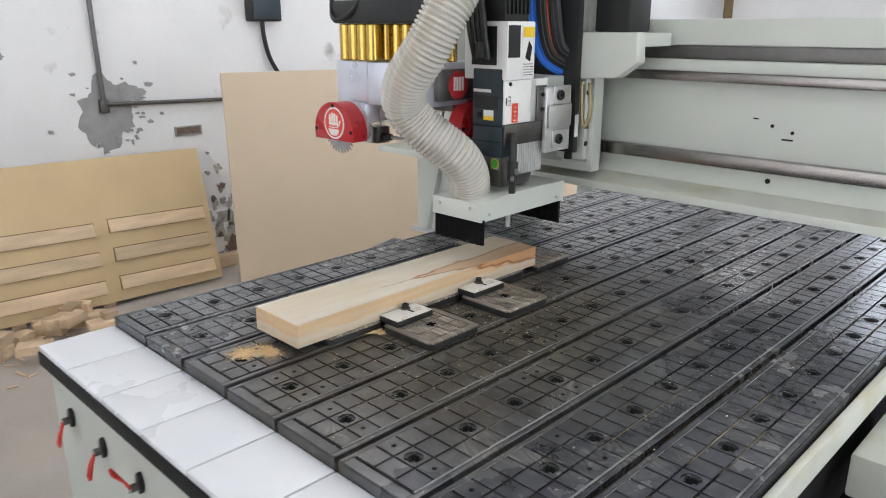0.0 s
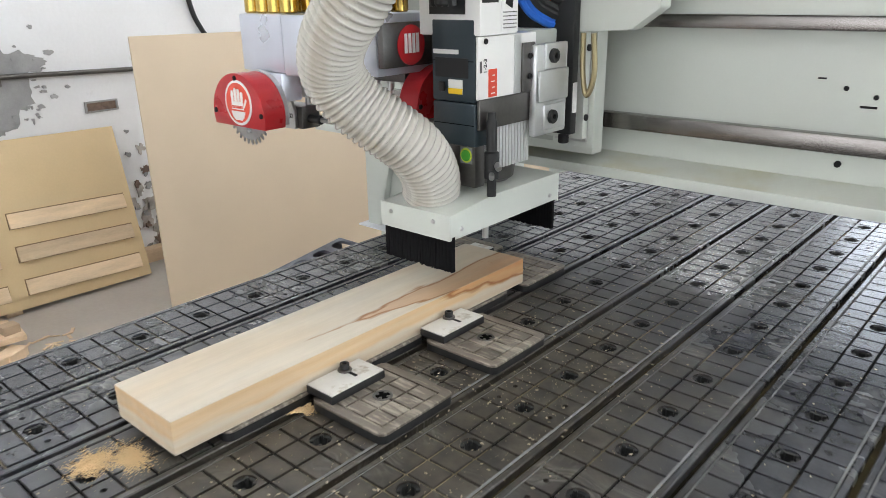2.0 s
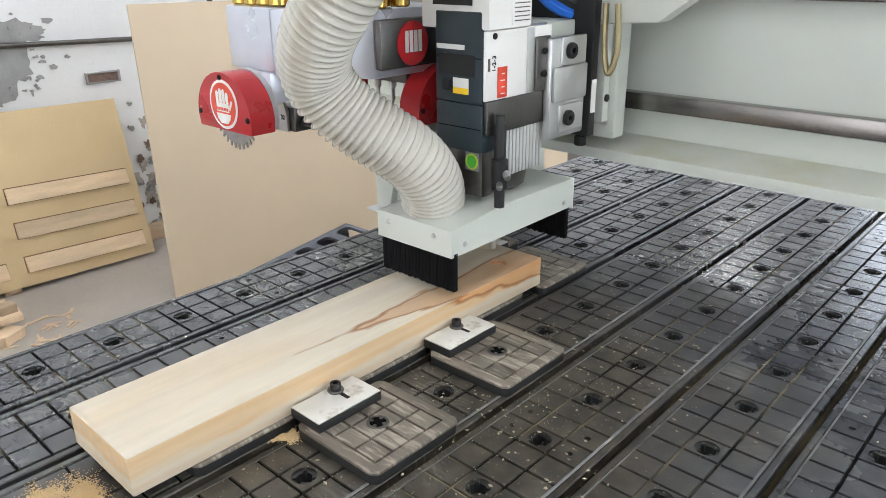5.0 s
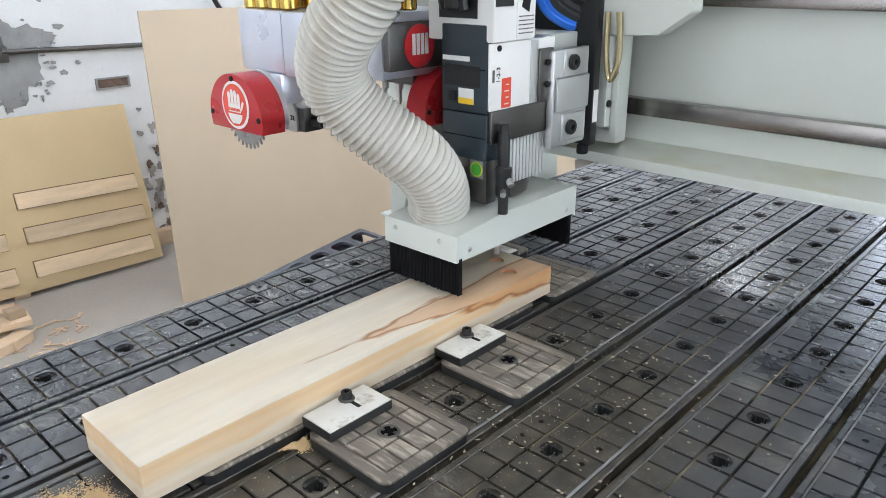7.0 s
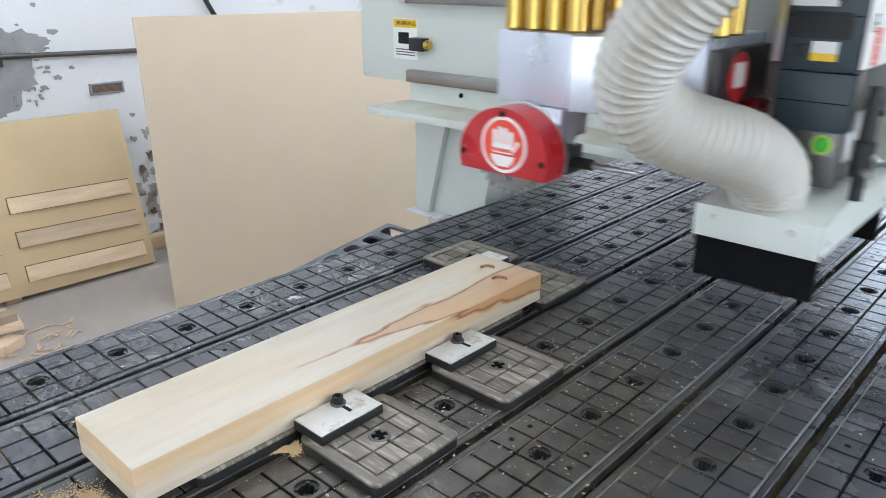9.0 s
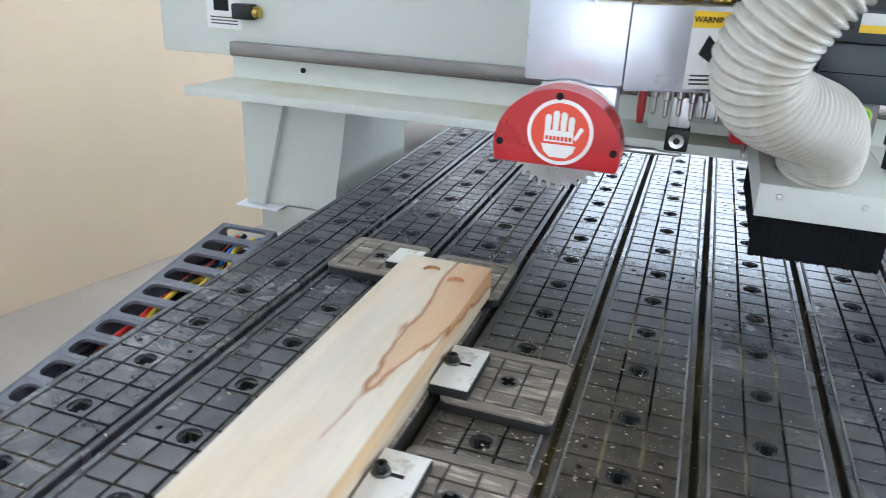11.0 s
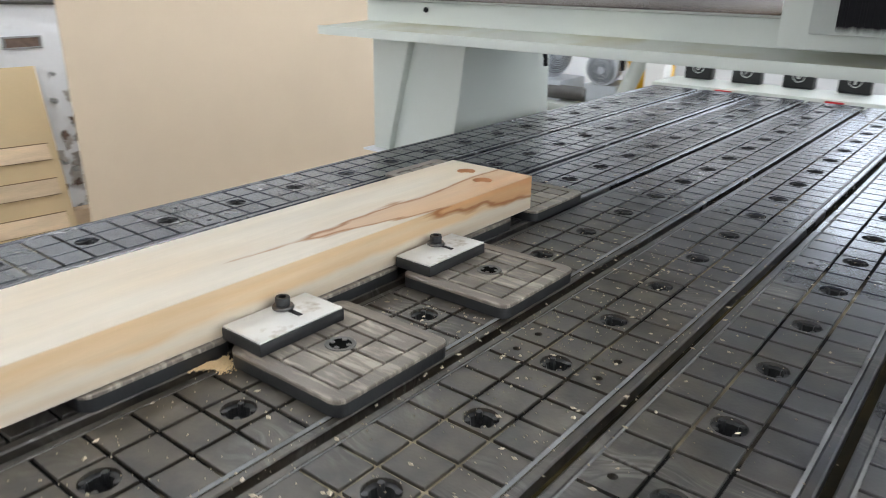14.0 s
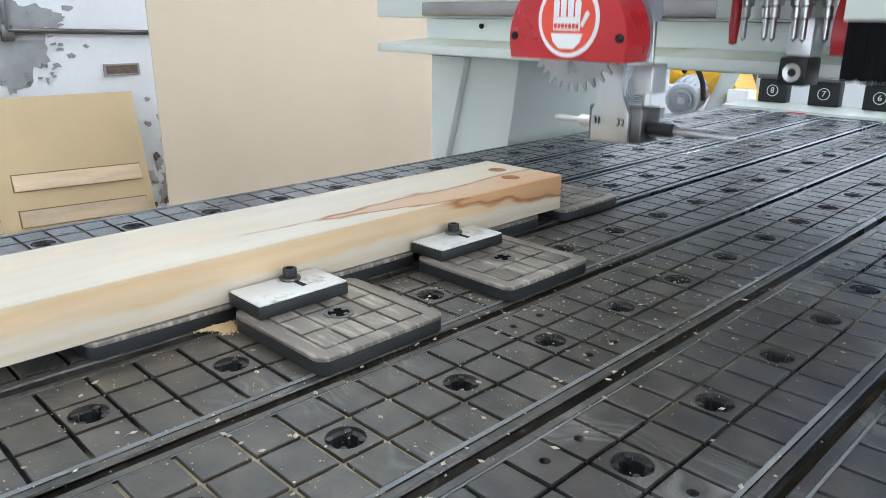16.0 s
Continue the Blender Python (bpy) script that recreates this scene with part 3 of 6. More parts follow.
for c0, c1 in ((0.02, 0.45), (0.525, 1.083), (1.157, 1.718)):
    for z0 in (0.058, 0.215, 0.373):
        louvre(c0, c1, z0, z0 + 0.078)

rnd = random.Random(5)
for i in range(26):
    x, y = rnd.uniform(-2.26, -1.86), rnd.uniform(0.0, 0.70)
    if i < 4:
        x, y = (-2.24, -2.20, -2.12, -2.05)[i], (0.62, 0.50, 0.36, 0.22)[i]
    sx, sy, sz = rnd.uniform(0.05, 0.12), rnd.uniform(0.06, 0.18), rnd.uniform(0.02, 0.06)
    lay = 0.0 if i < 16 else 0.055
    m = pose(x, y, lay + sz / 2 + 0.001, 0, 0, rnd.uniform(-60, 60))
    ob = part("wood_offcut", tbox(m, sx, sy, sz, 0.003), OFFCUT)
    tagged(ob, "small sawn wood offcut lying on the floor heap", "offcut", "offcut heap")
bm = B()
for i in range(60):
    m = pose(rnd.uniform(-2.1, -1.6), rnd.uniform(0.15, 0.95), 0.004, rnd.uniform(-8, 8), rnd.uniform(-8, 8), rnd.uniform(0, 180))
    t = tbox(m, rnd.uniform(0.006, 0.014), rnd.uniform(0.03, 0.08), 0.004)
    me = bpy.data.meshes.new("t")
    t.to_mesh(me)
    t.free()
    bm.from_mesh(me)
    bpy.data.meshes.remove(me)
solo("wood_splinters", bm, OFFCUT, "thin pale wood splinters scattered on the floor", "splinters", kind="stuff")

# ---- machine bed ----
PITCH, HOLE0, HSTEP, TOP, ROWS_N = 0.16, 0.082, 0.1181, 0.85, 61
CELL = HSTEP / 3
LONG = HOLE0 * 2 + HSTEP * 19
bed = thing("machine_bed", (0.64, 1.1, 0), "long pale grey router bed topped with black grooved boards", "machine bed")
part("base", box(B(), 0.02, 1.26, -0.13, LONG + 0.05, 0.10, 0.800, 0.006), FRAME_PAINT, bed)
part("side_rail", box(B(), -0.12, 0.0195, -0.02, LONG + 0.25, 0.56, 0.680, 0.004), DARK_STEEL, bed)
part("side_rail", box(B(), 1.2805, 1.296, -0.158, LONG + 0.25, 0.786, 0.836, 0.004), PAINT_DIRTY, bed, "dusty cream edge rail")
# added black sheet, hides the bright floor to keep the bed's side dark
part("side_tray", box(B(), 1.2605, 1.66, -0.10, LONG + 0.25, 0.560, 0.580, 0.004), DARK, bed, "added black sheet for the dark beside the bed")
# black sheet over the base's side: the shade under the edge rail, as colour
part("recess_panel", box(B(), 1.2605, 1.2655, -0.12, LONG + 0.04, 0.5805, 0.785), DARK, bed, "black sheet painting the shade under the edge rail")
part("cross_arm", box(B(), 1.2965, 1.66, 0.74, 1.02, 0.660, 0.745, 0.006), PAINT_DIRTY, bed)
part("edge_band", box(B(), 0.0, 1.28, -0.161, -0.1305, 0.786, 0.816, 0.003), DARK, bed, "black rubber edge band")
part("bed_plate", box(B(), 0.0, 1.28, -0.130, LONG + 0.02, 0.8005, 0.816), CHANNEL, bed, "dusty brown channel floor")
for x in (0.10, 1.06):
    for y in (0.05, 2.1):
        part("leg", box(B(), x, x + 0.14, y, y + 0.14, 0.0, 0.0995, 0.004), FRAME_PAINT, bed)
for i in range(8):
    part("front_plate", box(B(), i * PITCH + 0.0022, (i + 1) * PITCH - 0.0022, -0.157, -0.002, 0.8162, 0.828, 0.001), WHITE_PLATE, bed, "glossy white front plate" if i == 0 else "")
for i in range(1, 8):
    part("channel_strip", box(B(), i * PITCH - 0.0046, i * PITCH + 0.0046, 0.002, LONG - 0.002, 0.8165, 0.8375), CHANNEL, bed, "dusty brown channel floor" if i == 1 else "")
part("front_skirt", box(B(), 0.03, 1.25, -0.150, -0.1305, 0.12, 0.7855, 0.002), FRAME_PAINT, bed)


def valve(x, turn):
    """A ball valve set in the skirt: black oval collar, steel nut, bent flat red lever."""
    z = 0.712
    oval = [(x + 0.011 * math.cos(a), z + 0.021 * math.sin(a)) for a in (2 * math.pi * k / 20 for k in range(20))]
    v = part("valve", prism(B(), oval, "y", -0.1585, -0.1505, 0.002), BLACK_PLASTIC, bed, "ball valve with a bent red lever")
    part("valve_stem", rod(B(), (x, -0.1585, z - 0.004), (x, -0.172, z - 0.004), 0.0075, 16), DARK_STEEL, v)
    part("valve_nut", rod(B(), (x, -0.172, z - 0.004), (x, -0.178, z - 0.004), 0.0065, 6), STEEL, v)
    run = [(0, 0), (-0.002, 0.010), (-0.001, 0.017), (-0.011, 0.031), (-0.016, 0.042)]
    lev = B()
    left, right = [], []
    for k, (a, b) in enumerate(run):
        p, q = run[max(0, k - 1)], run[min(len(run) - 1, k + 1)]
        d = Vector((q[0] - p[0], q[1] - p[1])).normalized() * (0.0062 if k else 0.0085)
        left.append((a - d.y, b + d.x))
        right.append((a + d.y, b - d.x))
    prism(lev, left + right[::-1], "y", -0.0018, 0.0018, 0.0009)
    for w in lev.verts:
        w.co.y -= 0.016 * min(1.0, max(0.0, (w.co.z - 0.010) / 0.02))
    bmesh.ops.transform(lev, matrix=pose(x, -0.175, z - 0.004, 0, turn, 0), verts=lev.verts)
    part("lever", lev, CABLE_RED, v, "flat red plastic lever")
    return v


for i, turn in enumerate((160, 172, -18, 165, 170, 158, 168, 162)):
    valve(0.130 + i * 0.1575, turn)


def ring_cell(bm, x0, x1, y0, y1, z, r, depth, n):
    """A raised cell with a round hole in its middle."""
    cx, cy = (x0 + x1) / 2, (y0 + y1) / 2
    ang = [2 * math.pi * i / n for i in range(n)]
    inn = [bm.verts.new((cx + r * math.cos(a), cy + r * math.sin(a), z)) for a in ang]
    bot = [bm.verts.new((cx + r * math.cos(a), cy + r * math.sin(a), z - depth)) for a in ang]
    out, low = [], []
    for a in ang:
        c, q = math.cos(a), math.sin(a)
        k = 1 / max(abs(c), abs(q))
        out.append(bm.verts.new((cx + k * c * (x1 - x0) / 2, cy + k * q * (y1 - y0) / 2, z)))
        low.append(bm.verts.new((cx + k * c * (x1 - x0) / 2, cy + k * q * (y1 - y0) / 2, z - 0.0034)))
    for i in range(n):
        j = (i + 1) % n
        bm.faces.new((inn[i], out[i], out[j], inn[j]))
        bm.faces.new((inn[j], bot[j], bot[i], inn[i]))
        bm.faces.new((out[i], low[i], low[j], out[j]))
    bm.faces.new(bot)


def raised(bm, x0, x1, y0, y1, z, d=0.0034, c=0.0006):
    """A raised cell with a slightly broken edge."""
    lo = [bm.verts.new((x, y, z - d)) for x, y in ((x0, y0), (x1, y0), (x1, y1), (x0, y1))]
    mi = [bm.verts.new((x, y, z - c)) for x, y in ((x0, y0), (x1, y0), (x1, y1), (x0, y1))]
    hi = [bm.verts.new((x, y, z)) for x, y in ((x0 + c, y0 + c), (x1 - c, y0 + c), (x1 - c, y1 - c), (x0 + c, y1 - c))]
    for i in range(4):
        j = (i + 1) % 4
        bm.faces.new((lo[i], lo[j], mi[j], mi[i]))
        bm.faces.new((mi[i], mi[j], hi[j], hi[i]))
    bm.faces.new(hi)


G2 = 0.0019  # half a groove
STEP = 0.0013  # drop of the worn rim


SOCKET = []


def socket_mesh():
    """The dark four-lugged socket that sits in each clamp hole, built once."""
    if not SOCKET:
        q = B()
        lathe(q, [(0.0145, -0.0165), (0.0145, -0.003), (0.0105, -0.004), (0.0095, -0.0165)], (0, 0, 0), n=16)
        for a in range(4):
            t = math.radians(45 + 90 * a)
            lathe(q, [(0, -0.001), (0.0028, -0.0012), (0.0034, -0.004), (0.0034, -0.012)], (0.0118 * math.cos(t), 0.0118 * math.sin(t), 0), n=8)
        me = bpy.data.meshes.new("clamp_socket")
        q.to_mesh(me)
        q.free()
        me.materials.append(POD_SIDE)
        SOCKET.append(me)
    return SOCKET[0]


def strip(i):
    """One grooved board: rim, cells between milled grooves, clamp holes."""
    bm = B()
    xa, xb = i * PITCH + 0.0050, (i + 1) * PITCH - 0.0050
    xc = (i + 0.5) * PITCH
    z = TOP
    xs = [xc - 0.0625, xc - 0.0225, xc + 0.0225, xc + 0.0625]
    ys = [HOLE0 - CELL / 2 + (k - 1) * CELL for k in range(ROWS_N)]
    y_lo, y_hi = ys[0] - 0.0, ys[-1]
    rim = i < 3
    # rim, four bars: level with the cells on the first boards, a worn step lower on the others
    worn = []
    rz = z if rim else z - STEP
    gx = G2 if rim else 0.0030
    raised(bm, xa, xs[0] - gx, 0.0, LONG, rz, c=0.0016)
    raised(bm, xs[3] + gx, xb, 0.0, LONG, rz, c=0.0016)
    raised(bm, xs[0] - gx + 0.0002, xs[3] + gx - 0.0002, 0.0, y_lo - G2, rz, c=0.0016)
    raised(bm, xs[0] - gx + 0.0002, xs[3] + gx - 0.0002, y_hi + G2, LONG, rz, c=0.0016)
    if not rim:
        for xi, xo in ((xs[0], xs[0] - gx), (xs[3], xs[3] + gx)):
            for ya, yb in ((ys[0], ys[20]), (ys[20], ys[40]), (ys[40], ys[-1])):
                worn.append(bm.faces.new([bm.verts.new(p) for p in ((xi, ya, z), (xo, ya, rz), (xo, yb, rz), (xi, yb, z))]))
    for r in range(ROWS_N - 1):
        y0, y1 = ys[r] + G2, ys[r + 1] - G2
        for c in range(3):
            x0 = xs[c] + (G2 if (c > 0 or rim) else 0.0)
            x1 = xs[c + 1] - (G2 if (c < 2 or rim) else 0.0)
            if c == 1 and r % 3 == 1:
                ring_cell(bm, x0, x1, y0, y1, z, 0.0150, 0.018, 24)
            elif c != 1 and (r in (1, 58) or (r + 4 * i) % 15 == 14 or (r + 4 * i) % 30 == 0):
                ring_cell(bm, x0, x1, y0, y1, z, 0.0042, 0.012, 8)
            else:
                raised(bm, x0, x1, y0, y1, z)
    # groove floors, left open over the holes
    fl = z - 0.0031
    floors = []
    for k, x in enumerate(xs):
        if k in (1, 2) or rim:
            vs = [bm.verts.new(p) for p in ((x - G2 * 1.2, y_lo - G2, fl), (x + G2 * 1.2, y_lo - G2, fl), (x + G2 * 1.2, y_hi + G2, fl), (x - G2 * 1.2, y_hi + G2, fl))]
            floors.append(bm.faces.new(vs))
    for y in ys:
        vs = [bm.verts.new(p) for p in ((xs[0] - G2, y - G2 * 1.2, fl - 0.0002), (xs[3] + G2, y - G2 * 1.2, fl - 0.0002), (xs[3] + G2, y + G2 * 1.2, fl - 0.0002), (xs[0] - G2, y + G2 * 1.2, fl - 0.0002))]
        floors.append(bm.faces.new(vs))
    # outer walls of the board
    c = [(xa, 0.0), (xb, 0.0), (xb, LONG), (xa, LONG)]
    lo = [bm.verts.new((x, y, 0.8165)) for x, y in c]
    hi = [bm.verts.new((x, y, z - 0.0026)) for x, y in c]
    for k in range(4):
        bm.faces.new((lo[k], lo[(k + 1) % 4], hi[(k + 1) % 4], hi[k]))
    me = bpy.data.meshes.new("grooved_board")
    for f in floors:
        f.material_index = 1
    for f in worn:
        f.material_index = 2
    bm.to_mesh(me)
    bm.free()
    me.materials.append(BED)
    me.materials.append(GROOVE)
    me.materials.append(WORN)
    ob = new("grooved_board", me)
    ob.parent = bed
    ob.matrix_parent_inverse = Matrix.Translation(-Vector(bed.location))
    ORG[ob.name] = Vector((0, 0, 0))
    ob["label"] = "black grooved board with a row of clamp holes"
    # cross-slotted sockets seated in the clamp holes
    for k in range(20):
        y = HOLE0 + k * HSTEP
        if 0.32 < xc < 0.49 and 0.16 < y < 0.9:
            continue
        o = new("clamp_socket", socket_mesh())
        o.location = (xc, y, z)
        o.parent = ob
    return ob


boards = [strip(i) for i in range(8)]

# chips and dust on the boards
rnd = random.Random(11)
out = B()
for i in range(2600):
    if i < 1900:
        x, y = rnd.gauss(0.64, 0.13), rnd.gauss(0.60, 0.30)
    else:
        x, y = rnd.uniform(0.1, 1.2), rnd.gauss(0.6, 0.5)
    if not (0.0 < x < 1.27 and 0.0 < y < 2.3) or (0.31 < x < 0.49 and 0.15 < y < 1.06) or (0.487 < x < 0.64 and (0.35 < y < 0.51 or 0.59 < y < 0.75)):
        continue
    a, s = rnd.uniform(0, 6.28), rnd.choice((0.0006, 0.0008, 0.0008, 0.0010, 0.0011, 0.0014, 0.0030)) * rnd.uniform(0.7, 1.25)
    ca, sa = math.cos(a) * s, math.sin(a) * s
    z = TOP + 0.0002
    v = [out.verts.new(p) for p in ((x - ca, y - sa, z), (x + sa * 0.6, y - ca * 0.6, z), (x + ca, y + sa, z + 0.0004), (x - sa * 0.6, y + ca * 0.6, z), (x, y, z + 0.0012))]
    for p in range(4):
        out.faces.new((v[p], v[(p + 1) % 4], v[4]))
CHIP = surf("pale_chip", (0.46, 0.39, 0.29), 0.8, vary=0.2, scale=60)
solo("wood_chips", out, CHIP, "pale wood chips scattered over the black boards", "chips", kind="stuff")


def heap(cx, cy, rx, ry, h, seed, name="sawdust_heap"):
    """A low ragged heap of sawdust: a fine mound with loose grains round it."""
    r = random.Random(seed)
    bm = B()
    for i in range(5200):
        a, d = r.uniform(0, 6.28), abs(r.gauss(0, 0.62))
        e = 1 + 0.9 * noise.noise(Vector((math.cos(a) * 1.9, math.sin(a) * 1.9, seed * 3.1)))
        q = 0.6 + 0.9 * noise.noise(Vector((math.cos(a) * d * 3, math.sin(a) * d * 3, seed)))
        x, y, w = cx + rx * e * d * math.cos(a), cy + ry * e * d * math.sin(a), r.uniform(0.0006, 0.0015)
        zb = TOP + max(0, h * (1 - d) * q) * r.random()
        t = r.uniform(0, 3.1)
        c, k = w * math.cos(t), w * math.sin(t)
        v = [bm.verts.new(p) for p in ((x - c, y - k, zb), (x + k * 0.7, y - c * 0.7, zb), (x + c, y + k, zb), (x - k * 0.7, y + c * 0.7, zb), (x, y, zb + w * 0.8))]
        for p in range(4):
            bm.faces.new((v[p], v[(p + 1) % 4], v[4]))
    solo(name, bm, SAWDUST, "loose heap of orange-tan sawdust on the black boards", "sawdust", kind="stuff")


heap(0.404, 0.134, 0.026, 0.019, 0.008, 3)
heap(0.378, 0.098, 0.021, 0.024, 0.003, 8)
heap(0.484, 0.352, 0.009, 0.012, 0.005, 5)

# tool rack at the far end
rack = thing("tool_rack", (0.6, 2.62, 0.8), "white end rail carrying a row of numbered black tool holders", "tool rack")
part("rail", box(B(), -0.03, 1.31, LONG + 0.055, LONG + 0.27, 0.790, 0.852, 0.004), PAINT, rack)
part("end_stop_rail", box(B(), 0.0, 1.28, LONG + 0.022, LONG + 0.045, 0.8165, 0.835, 0.002), ALU, rack)
for i in range(6):
    x = 0.066 + i * 0.165
    h = part("tool_holder", box(B(), x - 0.047, x + 0.047, 2.628, 2.67, 0.853, 0.930, 0.003), BLACK_PLASTIC, rack, "black tool holder with a white number")
    part("clip", box(B(), x - 0.050, x + 0.050, 2.615, 2.66, 0.9305, 0.941, 0.003), DARK_STEEL, h)
    for s in (-1, 1):
        part("clip_arm", rod(B(), (x + s * 0.042, 2.62, 0.9415), (x + s * 0.042, 2.62, 0.956), 0.006, 10), DARK_STEEL, h)
    bm = lathe(B(), [(0.0170, 0), (0.0170, 0.0006), (0.0192, 0.0006), (0.0192, 0)], (x, 2.6275, 0.892), (0, -1, 0), 32)
    part("number_ring", bm, WHITE, h)
    if i < 3:
        words("number", "876"[i], Matrix.Translation((x, 2.6268, 0.892)) @ FRONT, 0.027, WHITE, h)
    else:
        part("number_bar", box(B(), x - 0.003, x + 0.003, 2.6268, 2.6276, 0.882, 0.902), WHITE, h)
    if i in (1, 3, 5):
        part("red_tab", box(B(), x - 0.042, x + 0.012, LONG + 0.0455, LONG + 0.0545, 0.82, 0.847, 0.002), RED, rack)

# vacuum pump group standing behind the bed
pump = thing("vacuum_pump", (-1.4, 4.6, 0), "pair of grey finned motors on a frame with yellow guards", "vacuum pump")


def motor(cx, cy, cz, r, d, name="motor"):
    b0 = lathe(B(), [(0, 0), (r * 0.55, 0), (r * 0.60, 0.012), (r * 0.92, 0.02), (r, 0.04), (r, 0.30), (r * 0.9, 0.34), (r * 0.4, 0.36), (0, 0.36)], (cx, cy, cz), d, 40)
    mo = part(name, b0, MOTOR_GREY, pump, "grey finned electric motor")
    dv = Vector(d).normalized()
    for k in range(7):
        part("fan_slot", lathe(B(), [(r * (0.25 + 0.085 * k), 0), (r * (0.27 + 0.085 * k), -0.004), (r * (0.29 + 0.085 * k), 0)], Vector((cx, cy, cz)) - dv * 0.004 + dv * (0.0 if k < 4 else 0.012), d, 32), GRILLE, mo)
    part("hub", rod(B(), Vector((cx, cy, cz)) - dv * 0.014, Vector((cx, cy, cz)) + dv * 0.01, r * 0.2), MOTOR_GREY, mo)
    q = dv.to_track_quat("Z", "Y").to_matrix()
    for k in range(20):
        a = 2 * math.pi * k / 20
        off = q @ Vector((math.cos(a) * r, math.sin(a) * r, 0))
        p0 = Vector((cx, cy, cz)) + dv * 0.06 + off
        part("fin", rod(B(), p0, p0 + dv * 0.22, 0.008, 6), MOTOR_GREY, mo)
    return mo


motor(-1.28, 4.56, 0.60, 0.112, (-0.25, 0.95, 0.12))
motor(-1.72, 4.75, 0.66, 0.17, (-0.95, 0.3, 0.0))
part("frame", box(B(), -2.0, -0.75, 4.5, 5.2, 0.30, 0.36, 0.01), FRAME_PAINT, pump)
for x in (-1.95, -0.85):
    part("frame_leg", box(B(), x, x + 0.07, 4.55, 5.1, 0.0, 0.2995, 0.004), FRAME_PAINT, pump)
for c in (-1.30, -1.72):
    part("saddle", box(B(), c - 0.12, c + 0.12, 4.60, 4.95, 0.3605, 0.50, 0.01), MOTOR_GREY, pump)
part("guard", prism(B(), [(-1.62, 0.66), (-1.62, 0.86), (-1.35, 0.84), (-1.16, 0.72), (-1.16, 0.60), (-1.4, 0.62)], "y", 5.0, 5.3, 0.01), PUMP_YELLOW, pump, "yellow sheet guard")
part("guard", prism(B(), [(-1.16, 0.36), (-1.16, 0.72), (-1.09, 0.80), (-1.02, 0.76), (-0.95, 0.62), (-0.95, 0.36)], "y", 4.7, 5.0, 0.01), PUMP_YELLOW, pump, "yellow sheet guard")
part("strut", tube(B(), [(-1.14, 4.55, 0.36), (-1.06, 4.6, 0.6), (-0.98, 4.65, 0.86)], 0.05, 16), FRAME_PAINT, pump)
part("control_case", box(B(), -0.95, -0.82, 4.5, 4.62, 0.52, 0.70, 0.006), WHITE, pump)
part("power_cable", tube(B(), [(-1.30, 4.6, 0.78), (-1.22, 4.55, 0.84), (-1.12, 4.5, 0.74), (-1.10, 4.5, 0.62)], 0.016, 8), DARK, pump)
part("manifold", rod(B(), (-1.95, 4.62, 0.42), (-1.40, 4.62, 0.42), 0.05), DARK_STEEL, pump)

# ---- workpiece, pods, clamps ----
PX0, PX1, PY0, PY1, PZ0, PZ1 = 0.326, 0.471, 0.162, 0.902, 0.8665, 0.9165


HOLES = ((0.432, 0.833), (0.384, 0.859))
PLUGS = []


def timber():
    """The sawn plank with two round pockets; the wood in each goes down as the cutter mills it."""
    bm = box(B(), PX0, PX1, PY0, PY1, PZ0, PZ1, 0.0025, 2)
    top = max((f for f in bm.faces if f.normal.z > 0.99), key=lambda f: f.calc_area())
    edges = list(top.edges)
    bmesh.ops.delete(bm, geom=[top], context="FACES_ONLY")
    n, r = 36, 0.0135
    walls = []
    for x, y in HOLES:
        hi = [bm.verts.new((x + r * math.cos(2 * math.pi * k / n), y + r * math.sin(2 * math.pi * k / n), PZ1)) for k in range(n)]
        lo = [bm.verts.new((v.co.x, v.co.y, PZ1 - 0.012)) for v in hi]
        for k in range(n):
            walls.append(bm.faces.new((hi[k], hi[(k + 1) % n], lo[(k + 1) % n], lo[k])))
            edges.append(bm.edges.get((hi[k], hi[(k + 1) % n])))
    bmesh.ops.triangle_fill(bm, use_beauty=True, use_dissolve=False, edges=edges, normal=(0, 0, 1))
    for f in walls:
        f.material_index = 1
    org = ((PX0 + PX1) / 2, 0.53, PZ0)
    bmesh.ops.translate(bm, verts=bm.verts, vec=-Vector(org))
    ob = part("timber_plank", bm, TIMBER)
    ob.data.materials.append(PLUG)
    ob.location = org
    ORG[ob.name] = Vector(org)
    tagged(ob, "pale sawn timber plank with a reddish heart streak, clamped on pods", "plank")
    for x, y in HOLES:
        PLUGS.append(part("pocket_floor", lathe(B(), [(0, 0), (0.0134, 0), (0.0134, -0.006)], (x, y, PZ1 - 0.0001), n=36), TIMBER, ob, "milled floor of a round pocket"))
    return ob


timber()


